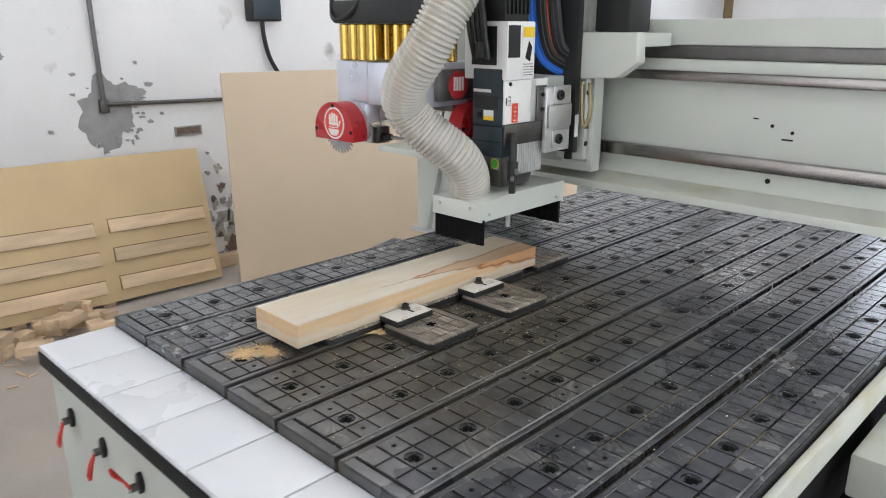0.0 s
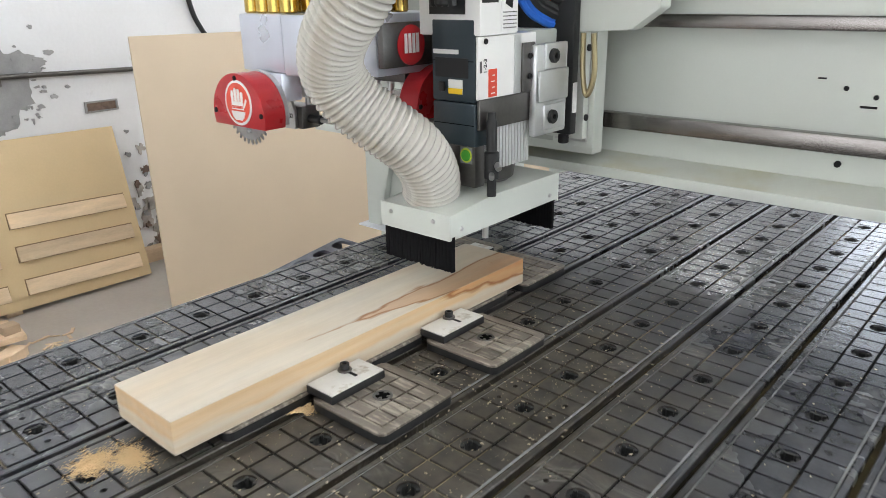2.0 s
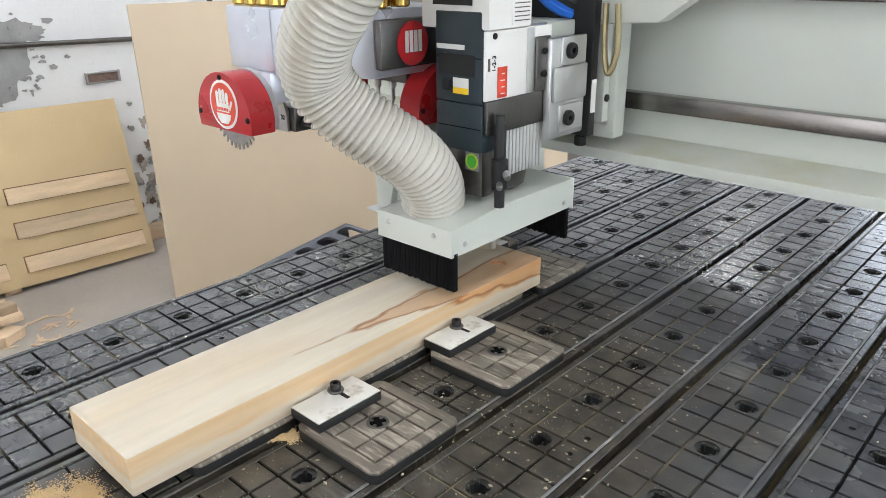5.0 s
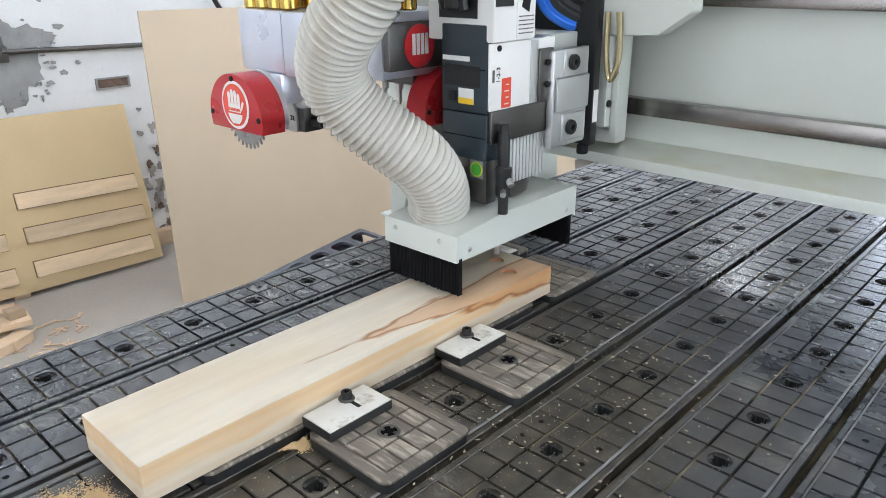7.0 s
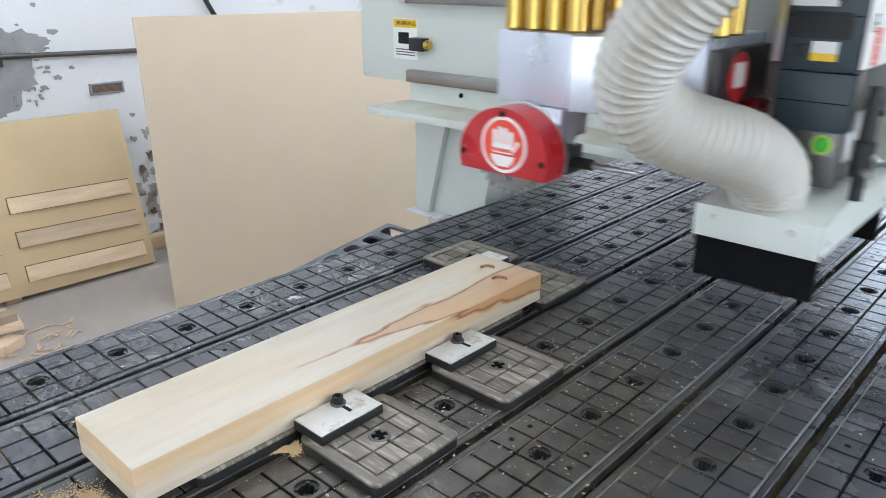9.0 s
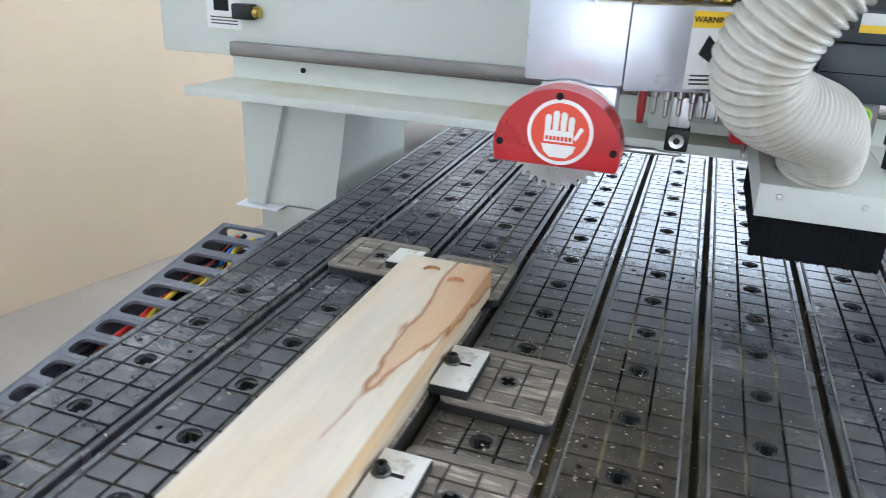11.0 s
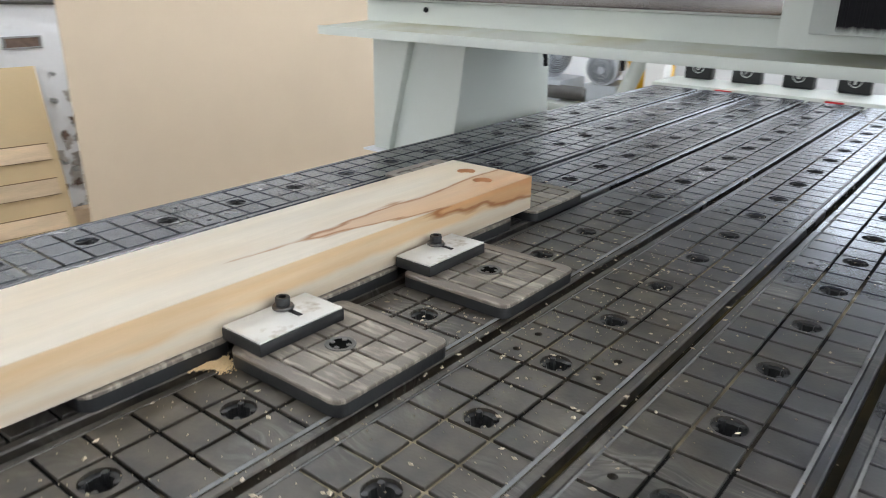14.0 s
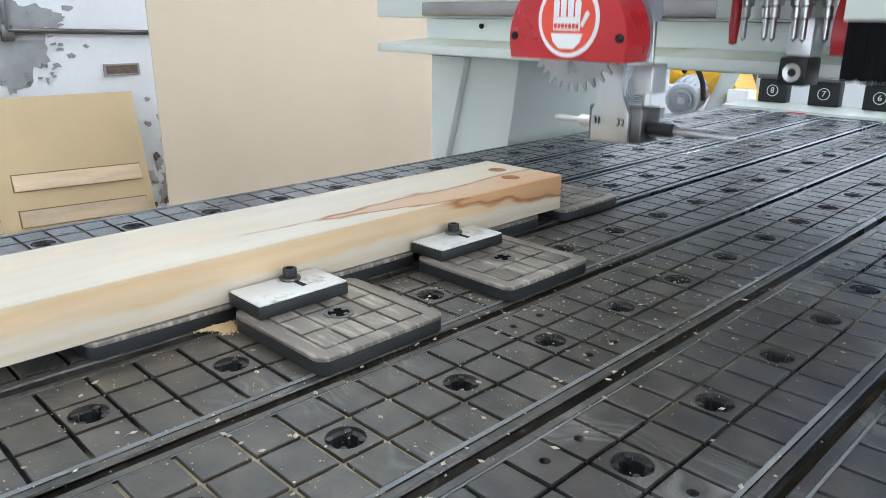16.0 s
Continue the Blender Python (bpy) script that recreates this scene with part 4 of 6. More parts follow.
def pod(x0, y0, size=0.145, label="square dark resin vacuum pod with a milled grid"):
    o = thing("vacuum_pod", (x0 + size / 2, y0 + size / 2, TOP), label, "vacuum pod", "vacuum pods")
    z1 = 0.866
    r, n = 0.012, 5
    pts = []
    for cx, cy, a0 in ((x0 + size - r, y0 + r, -90), (x0 + size - r, y0 + size - r, 0), (x0 + r, y0 + size - r, 90), (x0 + r, y0 + r, 180)):
        for k in range(n):
            a = math.radians(a0 + 90 * k / (n - 1))
            pts.append((cx + r * math.cos(a), cy + r * math.sin(a)))
    part("body", prism(B(), pts, "z", TOP + 0.0005, z1 - 0.0036), POD_SIDE, o)
    bm = B()
    m, g = 0.017, 0.0014
    cs = [x0 + m + (size - 2 * m) * k / 3 for k in range(4)]
    rs = [y0 + m + (size - 2 * m) * k / 4 for k in range(5)]
    # rim: outer outline to inner square
    inner = [(x0 + size - m + g, y0 + m - g), (x0 + size - m + g, y0 + size - m + g), (x0 + m - g, y0 + size - m + g), (x0 + m - g, y0 + m - g)]
    zz = (z1, z1 - 0.0036)
    top = [bm.verts.new((*p, z1 - 0.0008)) for p in pts]
    bev = [bm.verts.new((p[0] + (x0 + size / 2 - p[0]) * 0.012, p[1] + (y0 + size / 2 - p[1]) * 0.012, z1)) for p in pts]
    bot = [bm.verts.new((*p, zz[1])) for p in pts]
    ti = [bm.verts.new((*p, zz[0])) for p in inner]
    bi = [bm.verts.new((*p, zz[1])) for p in inner]
    N = len(pts)
    for k in range(N):
        bm.faces.new((bot[k], bot[(k + 1) % N], top[(k + 1) % N], top[k]))
        bm.faces.new((top[k], top[(k + 1) % N], bev[(k + 1) % N], bev[k]))
    for c in range(4):
        for k in range(n - 1):
            bm.faces.new((bev[c * n + k], bev[c * n + k + 1], ti[c]))
        d = (c + 1) % 4
        bm.faces.new((bev[c * n + n - 1], bev[d * n], ti[d], ti[c]))
        bm.faces.new((ti[c], ti[d], bi[d], bi[c]))
    for i in range(3):
        for j in range(4):
            a, b_, c_, d_ = cs[i] + g, cs[i + 1] - g, rs[j] + g, rs[j + 1] - g
            pad = B()
            raised(pad, a, b_, c_, d_, z1, 0.0036)
            part("pad", pad, POD, o, smooth=0)
    part("rim", bm, POD, o, "dusty grey-brown rim", smooth=0)
    hx, hy = x0 + size * 0.5, y0 + size * 0.5
    part("hole_rim", lathe(B(), [(0.0105, -0.001), (0.0105, 0.0006), (0.0140, 0.0009), (0.0148, 0.0002)], (hx, hy, z1), n=24), DARK_STEEL, o)
    part("hole", lathe(B(), [(0, 0.0004), (0.0105, 0.0004)], (hx, hy, z1), n=24), PIT, o, "dark open hole")
    for a in range(4):
        t = math.radians(20 + 90 * a)
        part("lug", lathe(B(), [(0, 0.0008), (0.0022, 0.0006), (0.0028, 0.0)], (hx + 0.0085 * math.cos(t), hy + 0.0085 * math.sin(t), z1 + 0.0006), n=8), DARK_STEEL, o)
    return o


pod(0.491, 0.358)
pod(0.490, 0.596)
pod(0.340, 0.893)
pod(0.170, 0.908)
for y in (0.232, 0.470, 0.708):
    pod(0.330, y, label="square dark resin vacuum pod under the plank")


def clamp(x0, x1, y0, y1, bx, by, bolted=True):
    o = thing("clamp_plate", ((x0 + x1) / 2, (y0 + y1) / 2, 0.866), "small white-topped clamp plate with a slot and a black bolt", "clamp", "clamp plates")
    part("plate", box(B(), x0, x1, y0, y1, 0.8665, 0.8785, 0.0012), POD_SIDE, o)
    part("white_face", box(B(), x0 + 0.001, x1 - 0.001, y0 + 0.001, y1 - 0.001, 0.8787, 0.8805, 0.0005), CLAMP_FACE, o, "white plastic face")
    if not bolted:
        return o
    part("slot", box(B(), bx + 0.006, bx + 0.026, by - 0.0028, by + 0.0028, 0.8806, 0.8809), DARK, o, "dark slot")
    b = part("bolt", lathe(B(), [(0, 0.002), (0.004, 0.002), (0.004, 0.009), (0.0066, 0.009), (0.0072, 0.008), (0.0072, 0.0005), (0.0, 0.0005)], (bx, by, 0.8835), n=20), BLACK_PLASTIC, o, "black socket-head bolt")
    part("washer", lathe(B(), [(0, 0), (0.0105, 0), (0.0110, 0.0015), (0.0100, 0.0032), (0, 0.0032)], (bx, by, 0.8806), n=20), DARK_STEEL, b)
    return o


clamp(0.474, 0.530, 0.366, 0.468, 0.487, 0.428)
clamp(0.474, 0.526, 0.605, 0.710, 0.486, 0.664)
clamp(0.272, 0.3245, 0.935, 1.000, 0.30, 0.968, False)

# ---- gantry ----
gantry = thing("gantry", (0.64, 1.3, 0.69), "pale grey-green steel router gantry on two tapered legs", "gantry")
FY = 1.205
part("beam", box(B(), -0.505, 1.78, FY, FY + 0.34, 1.125, 1.4165, 0.006), PAINT, gantry)
part("lower_web", box(B(), -0.315, 1.64, FY + 0.004, FY + 0.30, 1.036, 1.1245, 0.003), PAINT, gantry)
part("lower_rail", box(B(), -0.30, 1.62, FY - 0.028, FY - 0.0005, 1.130, 1.162, 0.004), RAIL, gantry, "polished steel guide rail")
part("rail_bed", box(B(), -0.30, 1.62, FY - 0.008, FY - 0.0005, 1.1255, 1.1295, 0.001), PAINT, gantry)
part("upper_rail", box(B(), -0.30, 1.62, FY - 0.028, FY - 0.0005, 1.332, 1.356, 0.004), RAIL, gantry, "polished steel guide rail")
part("rail_ledge", box(B(), -0.30, 1.62, FY - 0.034, FY - 0.0005, 1.3565, 1.384, 0.003), PAINT, gantry)
part("recess_strip", box(B(), -0.30, 1.62, FY - 0.006, FY - 0.0005, 1.3845, 1.416, 0.001), DARK_STEEL, gantry)
part("top_bar", box(B(), -0.505, 1.78, FY - 0.010, FY + 0.34, 1.417, 1.479, 0.005), PAINT, gantry)
# drip flange with clipped ends
fl = prism(B(), [(-0.315, FY + 0.003), (-0.375, FY - 0.100), (1.68, FY - 0.100), (1.64, FY + 0.003)], "z", 1.056, 1.064)
for v in fl.verts:
    v.co.z += (v.co.y - (FY - 0.10)) * 0.12
part("flange", fl, PAINT_DIRTY, gantry, "dusty sloping drip flange")
part("flange_lip", box(B(), -0.375, 1.68, FY - 0.106, FY - 0.1005, 1.046, 1.066, 0.002), PAINT, gantry)
for x in (-0.125, 0.92, 1.30):
    part("screw", rod(B(), (x, FY + 0.003, 1.108), (x, FY - 0.003, 1.108), 0.006, 12), DARK, gantry)
for x, z in ((0.915, 1.238), (0.962, 1.226)):
    part("tapped_hole", rod(B(), (x, FY, z), (x, FY - 0.0012, z), 0.0045, 12), DARK, gantry)
part("paint_chip", box(B(), 0.94, 0.966, FY - 0.0012, FY, 1.207, 1.211), DARK, gantry)
part("paint_chip", box(B(), 0.868, 0.882, FY - 0.0012, FY, 1.251, 1.254), DARK, gantry)


def gantry_leg(x0, x1, inner):
    """A welded leg: narrow at the foot, flared to the beam, with a sunk wedge in its front."""
    yf, yb = FY + 0.006, FY + 0.46
    a, b = (x0, x1) if inner > 0 else (x1, x0)
    bm = B()
    ring = []
    for z, fi, fb in ((0.7625, 0.034, 0.43), (0.82, 0.030, 0.43), (0.92, 0.014, 0.41), (1.0355, 0.0, 0.395)):
        ring.append([bm.verts.new(p) for p in ((a, yf + 0.022, z), (b - inner * fi, yf + 0.022, z), (b - inner * fi * 0.6, yf + fb, z), (a, yf + fb, z))])
    for u, v in zip(ring, ring[1:]):
        for k in range(4):
            bm.faces.new((u[k], u[(k + 1) % 4], v[(k + 1) % 4], v[k]))
    bm.faces.new(ring[0])
    bm.faces.new(ring[-1])
    leg = part("leg", bm, PAINT, gantry, "tapered welded leg")
    s = inner
    pts = [(a, 0.7630), (a + s * 0.050, 0.7630), (a + s * 0.062, 0.82), (a + s * 0.120, 1.035), (a, 1.035)]
    part("front_rib", prism(B(), pts, "y", yf, yf + 0.0215, 0.003), PAINT, leg)
    part("foot_plate", box(B(), min(a - s * 0.02, a + s * 0.10), max(a - s * 0.02, a + s * 0.10), yf - 0.020, yf + 0.40, 0.757, 0.762), WHITE_PLATE, leg)
    part("truck", box(B(), min(a + s * 0.02, b), max(a + s * 0.02, b), yf + 0.03, yf + 0.38, 0.6805, 0.7565, 0.003), PAINT, leg)
    return leg


gantry_leg(-0.30, -0.03, 1)
gantry_leg(1.62, 1.34, -1)
lab = part("warning_label", box(B(), -0.372, -0.280, FY - 0.0012, FY - 0.0002, 1.186, 1.292), WHITE, gantry, "white warning label with a yellow head")
part("label_head", box(B(), -0.370, -0.282, FY - 0.0018, FY - 0.0013, 1.268, 1.290), YELLOW, lab)
words("label_word", "WARNING", Matrix.Translation((-0.322, FY - 0.0022, 1.279)) @ FRONT, 0.015, DARK, lab)
part("label_mark", box(B(), -0.352, -0.312, FY - 0.0018, FY - 0.0013, 1.226, 1.256), DARK, lab)
for k in range(3):
    part("label_line", box(B(), -0.362, -0.290, FY - 0.0018, FY - 0.0013, 1.196 + k * 0.007, 1.199 + k * 0.007), DARK_STEEL, lab)
se = part("end_sensor", box(B(), -0.288, -0.236, FY - 0.028, FY - 0.0005, 1.212, 1.246, 0.004), BLACK_PLASTIC, gantry, "black sensor with a brass face")
part("sensor_face", rod(B(), (-0.2355, FY - 0.016, 1.229), (-0.220, FY - 0.016, 1.229), 0.013), BRASS, se)
part("trim_bar", box(B(), -0.34, 0.02, FY - 0.010, FY - 0.0005, 1.330, 1.336), STEEL, gantry)
part("hook", tube(B(), [(-0.025, FY + 0.3, 1.03), (-0.01, FY + 0.34, 1.0), (-0.015, FY + 0.36, 0.965)], 0.006, 8), DARK, gantry)

# cable chain hung from the gantry's foot
chain = thing("cable_chain", (-0.21, FY - 0.12, 0.75), "slate-grey cable chain filled with coloured cables", "cable chain")
CM = Matrix.Translation((0, FY - 0.120, 0.752)) @ Matrix.Rotation(radians(7.4), 4, "X")


def chained(bm):
    bmesh.ops.transform(bm, matrix=CM, verts=bm.verts)
    return bm


def link_plate(y0, y1, x0=-0.2790, x1=-0.1470):
    """A link's top: a plate with a wide opening rounded at both ends."""
    bm = B()
    xa, xb, ya, yb, r, n = x0 + 0.010, x1 - 0.010, y0 + 0.011, y1 - 0.011, 0.016, 6
    inner, outer = [], []
    for cx, cy, a0, ox, oy in ((xb - r, ya + r, -90, x1, y0), (xb - r, yb - r, 0, x1, y1), (xa + r, yb - r, 90, x0, y1), (xa + r, ya + r, 180, x0, y0)):
        for k in range(n):
            a = math.radians(a0 + 90 * k / (n - 1))
            inner.append((cx + r * math.cos(a), cy + r * math.sin(a)))
            outer.append((ox, oy))
    rows = []
    for z, pts in ((-0.008, outer), (0.0, outer), (0.0, inner), (-0.008, inner)):
        seen, row = {}, []
        for p in pts:
            if p not in seen:
                seen[p] = bm.verts.new((*p, z))
            row.append(seen[p])
        rows.append(row)
    m = len(inner)
    for u, v in zip(rows, rows[1:] + rows[:1]):
        for k in range(m):
            j = (k + 1) % m
            f = []
            for w in (u[k], u[j], v[j], v[k]):
                if w not in f:
                    f.append(w)
            if len(f) > 2:
                bm.faces.new(f)
    return bm


for k in range(13):
    y = -k * 0.067
    part("link_plate", chained(link_plate(y - 0.0662, y)), CHAIN, chain, smooth=0)
for x in (-0.287, -0.1465):
    part("link_side", chained(box(B(), x, x + 0.0075, -0.87, 0.0, -0.072, 0.0005, 0.003)), CHAIN, chain)
part("link_floor", chained(box(B(), -0.279, -0.147, -0.87, 0.0, -0.072, -0.066)), DARK, chain)
rnd = random.Random(4)
for k, mt in enumerate((DARK, CABLE_RED, CABLE_RED, DARK, CABLE_YELLOW, BLUE, CABLE_YELLOW, BLUE, ORANGE, BLUE, CABLE_YELLOW)):
    x = -0.255 + k * 0.0092
    part("cable", chained(tube(B(), [(x + rnd.uniform(-0.012, 0.012), -0.01 - j * 0.07, -0.030 + rnd.uniform(-0.014, 0.012)) for j in range(13)], 0.0058, 8)), mt, chain)

# ---- spindle head: built at its lowest working place ----
AX, AY = 0.430, 0.835          # spindle axis
head = thing("spindle_head", (AX, AY, 0.93), "white and black router spindle with a grey dust shoe", "spindle head")
SX0, SX1, SYF, SYB = AX - 0.078, AX + 0.076, 0.645, 0.962
SF, ST = 1.0145, 1.026         # the shoe's top: low at the front, rising to its flat part
RAMP = SYF + 0.118
lid = B()
prof = [(SYF + 0.004, SF - 0.003), (SYF + 0.004, SF), (RAMP, ST), (SYB - 0.004, ST), (SYB - 0.004, ST - 0.003), (RAMP, ST - 0.003)]
prism(lid, prof, "x", SX0 + 0.0035, SX1 - 0.0035)
shoe = part("dust_shoe", lid, PAINT, head, "pale grey sheet-metal dust shoe")
part("front_skirt", box(B(), SX0 - 0.001, SX1 + 0.001, SYF, SYF + 0.0035, 0.973, SF + 0.001, 0.001), PAINT, shoe)
for xa, xb in ((SX1 - 0.003, SX1), (SX0, SX0 + 0.003)):
    part("side_skirt", prism(B(), [(SYF + 0.004, 0.973), (SYB - 0.004, 0.976), (SYB - 0.004, ST + 0.0005), (RAMP, ST + 0.0005), (SYF + 0.004, SF + 0.0005)], "x", xa, xb), PAINT, shoe)
part("rear_skirt", box(B(), SX0, SX1, SYB - 0.0035, SYB, 0.972, 1.026, 0.001), PAINT, shoe)
for x in (SX0 + 0.024, SX1 - 0.034):
    part("rivet", lathe(B(), [(0, -0.003), (0.003, -0.0026), (0.0042, 0)], (x, SYF, 1.001), (0, 1, 0), 14), STEEL, shoe)
for y in (SYF + 0.03, SYB - 0.03):
    part("rivet", lathe(B(), [(0, -0.003), (0.003, -0.0026), (0.0042, 0)], (SX1, y, 0.988), (-1, 0, 0), 14), STEEL, shoe)


BR = 2.6


def brush(x0, x1, y0, y1, z0, z1, n, label=""):
    """A strip of upright bristles with a slightly ragged lower edge."""
    r = random.Random(n)
    n = int(n * BR)
    bm = B()
    along_x = (x1 - x0) > (y1 - y0)
    mx, my = (x0 + x1) / 2, (y0 + y1) / 2
    if along_x:
        box(bm, x0, x1, my - 0.0016, my + 0.0016, z0 + 0.0042, z1)
    else:
        box(bm, mx - 0.0016, mx + 0.0016, y0, y1, z0 + 0.0042, z1)
    for k in range(n):
        for lay in (0, 1):
            f0, f1 = (k - 0.1) / n, (k + 1.1) / n
            dz = r.uniform(0, 0.0035)
            o = (lay - 0.5) * 0.004 + r.uniform(-0.0008, 0.0008)
            if along_x:
                box(bm, x0 + (x1 - x0) * f0, x0 + (x1 - x0) * f1, (y0 + y1) / 2 + o - 0.0018, (y0 + y1) / 2 + o + 0.0018, z0 + dz, z1)
            else:
                box(bm, (x0 + x1) / 2 + o - 0.0018, (x0 + x1) / 2 + o + 0.0018, y0 + (y1 - y0) * f0, y0 + (y1 - y0) * f1, z0 + dz, z1)
    return bm


part("brush_strip", brush(SX0 + 0.002, SX1, SYF + 0.006, SYF + 0.014, 0.9165, 0.978, 44), BRISTLE, shoe, "black bristle strip")["kind"] = "stuff"
part("brush_strip", brush(SX0 + 0.004, SX1 - 0.004, SYB - 0.016, SYB - 0.006, 0.9165, 0.978, 44), BRISTLE, shoe, "black bristle strip")["kind"] = "stuff"
part("brush_strip", brush(SX0 + 0.004, SX0 + 0.012, SYF + 0.012, SYB - 0.012, 0.925, 0.978, 60), BRISTLE, shoe, "black bristle strip")["kind"] = "stuff"

part("spindle_nose", lathe(B(), [(0, 0.0), (0.030, 0), (0.042, 0.004), (0.050, 0.010), (0.054, 0.03), (0.056, 0.034)], (AX, AY, 1.0265), n=36), DARK_STEEL, head, "dark steel spindle nose")
part("cooling_jacket", box(B(), AX - 0.054, AX + 0.054, 0.778, 0.893, 1.0605, 1.1375, 0.014, 3), JACKET, head, "ribbed aluminium cooling jacket")
for k in range(11):
    part("fin", box(B(), AX + 0.0545, AX + 0.0580, 0.792 + k * 0.0088, 0.7985 + k * 0.0088, 1.062, 1.1355, 0.0012), JACKET, head)
bx0, bx1, by0, by1 = AX - 0.056, AX + 0.0590, 0.7705, 0.895
part("collar", box(B(), bx0 - 0.004, bx1, by0, by1 + 0.004, 1.1385, 1.184, 0.003), DARK_STEEL, head, "dark grey clamp collar")
part("collar_plate", box(B(), bx1 + 0.0003, bx1 + 0.0065, 0.736, by1 + 0.004, 1.136, 1.185, 0.0015), DARK_STEEL, head)
part("spindle_body", box(B(), bx0, bx1, by0, by1, 1.1845, 1.284, 0.004), ALU, head)
part("side_panel", box(B(), bx1 + 0.0003, bx1 + 0.0050, 0.7335, by1 - 0.002, 1.1855, 1.2835, 0.0015), WHITE, head, "white enamelled side panel")
sx = bx1 + 0.0050
part("ribbed_strip", box(B(), sx + 0.0003, sx + 0.0050, by1 - 0.046, by1 - 0.010, 1.186, 1.268, 0.002), DARK_STEEL, head)
part("edge_strip", box(B(), sx + 0.0003, sx + 0.0020, by1 - 0.066, by1 - 0.048, 1.186, 1.282, 0.0005), ALU, head)
for z in (1.212, 1.246):
    part("screw", rod(B(), (sx + 0.005, by1 - 0.028, z), (sx + 0.009, by1 - 0.028, z), 0.005, 10), DARK, head)
part("red_label", box(B(), sx + 0.0003, sx + 0.001, 0.760, 0.782, 1.188, 1.232), SIGN_RED, head, "small red label with white print")
for k in range(4):
    part("label_mark", box(B(), sx + 0.0011, sx + 0.0014, 0.766 + 0.003 * (k % 2), 0.776, 1.193 + k * 0.0095, 1.1945 + k * 0.0095), WHITE, head)
words("model_mark", "1-2-3", Matrix.Translation((sx + 0.0006, 0.752, 1.238)) @ SIDE @ Matrix.Rotation(radians(90), 4, "Z"), 0.011, DARK, head)
part("mark_bar", box(B(), sx + 0.0003, sx + 0.0006, 0.738, 0.743, 1.228, 1.246), DARK_STEEL, head)
part("screw", rod(B(), (sx, 0.752, 1.276), (sx + 0.003, 0.752, 1.276), 0.0045, 12), DARK, head)
ux1 = bx1 + 0.010
UB = 0.832
upper = part("motor_housing", box(B(), bx0 - 0.004, ux1, 0.7335, UB, 1.2845, 1.4120, 0.003), WHITE, head, "white motor housing")
part("black_window", box(B(), bx0 + 0.020, bx0 + 0.095, 0.7322, 0.7333, 1.3170, 1.4020), BLACK_PLASTIC, upper)
part("black_side", box(B(), ux1 + 0.0002, ux1 + 0.001, 0.737, 0.778, 1.3340, 1.4040), BLACK_PLASTIC, upper)
wl = part("warning_label", box(B(), ux1 + 0.0002, ux1 + 0.0010, 0.786, UB - 0.002, 1.2880, 1.4040), WHITE, upper, "white warning label with a yellow head")
part("label_head", box(B(), ux1 + 0.0012, ux1 + 0.0018, 0.788, UB - 0.004, 1.3780, 1.4000), YELLOW, wl)
part("label_mark", prism(B(), [(0.796, 1.3320), (0.814, 1.3240), (0.820, 1.3570), (0.808, 1.3700)], "x", ux1 + 0.0012, ux1 + 0.0018), DARK, wl)
for k in range(5):
    part("label_line", box(B(), ux1 + 0.0012, ux1 + 0.0016, 0.790, UB - 0.006, 1.2940 + k * 0.006, 1.2955 + k * 0.006), DARK_STEEL, wl)
part("motor_cap", box(B(), bx0 + 0.006, bx1 - 0.006, 0.742, UB - 0.004, 1.4125, 1.66, 0.006), BLACK_PLASTIC, head)
for k in range(6):
    part("cap_fin", box(B(), bx1 - 0.0055, bx1, 0.748 + k * 0.014, 0.752 + k * 0.014, 1.4270, 1.65), BLACK_PLASTIC, head)
# dark valve housings on the front of the spindle
tx0, tx1, ty0, ty1 = 0.397, 0.4885, 0.733, 0.770
for z0, z1 in ((1.108, 1.1795), (1.180, 1.311)):
    h = part("valve_housing", box(B(), tx0, tx1, ty0, ty1, z0, z1, 0.004), TEAL, head, "dark teal plastic housing")
    part("seam", box(B(), tx0 + 0.003, tx1 - 0.003, ty0 - 0.0004, ty0 + 0.001, (z0 + z1) / 2 - 0.0006, (z0 + z1) / 2 + 0.0006), PIT, h)
    if z0 > 1.15:
        part("label_strip", box(B(), tx0 + 0.004, tx0 + 0.058, ty0 - 0.0012, ty0 - 0.0002, 1.256, 1.263), WHITE, h)
        part("label_plate", box(B(), tx0 + 0.036, tx0 + 0.066, ty0 - 0.0010, ty0 - 0.0002, 1.193, 1.216), WHITE, h)
        part("label_head", box(B(), tx0 + 0.036, tx0 + 0.066, ty0 - 0.0014, ty0 - 0.0011, 1.193, 1.202), YELLOW, h)
        part("window", box(B(), tx0 + 0.008, tx0 + 0.078, ty0 - 0.0008, ty0 - 0.0001, 1.219, 1.250), BLACK_PLASTIC, h)
        part("toggle", box(B(), tx0 + 0.018, tx0 + 0.030, ty0 - 0.006, ty0 - 0.0002, 1.196, 1.212, 0.002), BLACK_PLASTIC, h)
part("lower_block", box(B(), 0.408, 0.480, 0.744, by0 - 0.0005, 1.036, 1.1075, 0.003), DARK_STEEL, head)
part("mark_plate", box(B(), 0.448, 0.474, 0.7430, 0.7438, 1.077, 1.105), GRILLE, head)
part("mark_ring", rod(B(), (0.461, 0.7430, 1.091), (0.461, 0.7424, 1.091), 0.0125, 24), YELLOW_GREEN, head)
part("green_mark", rod(B(), (0.461, 0.7424, 1.091), (0.461, 0.7412, 1.091), 0.0096, 20), GREEN, head, "round green mark")
part("plug", box(B(), tx0 + 0.010, tx0 + 0.070, ty0 + 0.002, ty1 - 0.004, 1.3115, 1.330, 0.004), BLACK_PLASTIC, head)
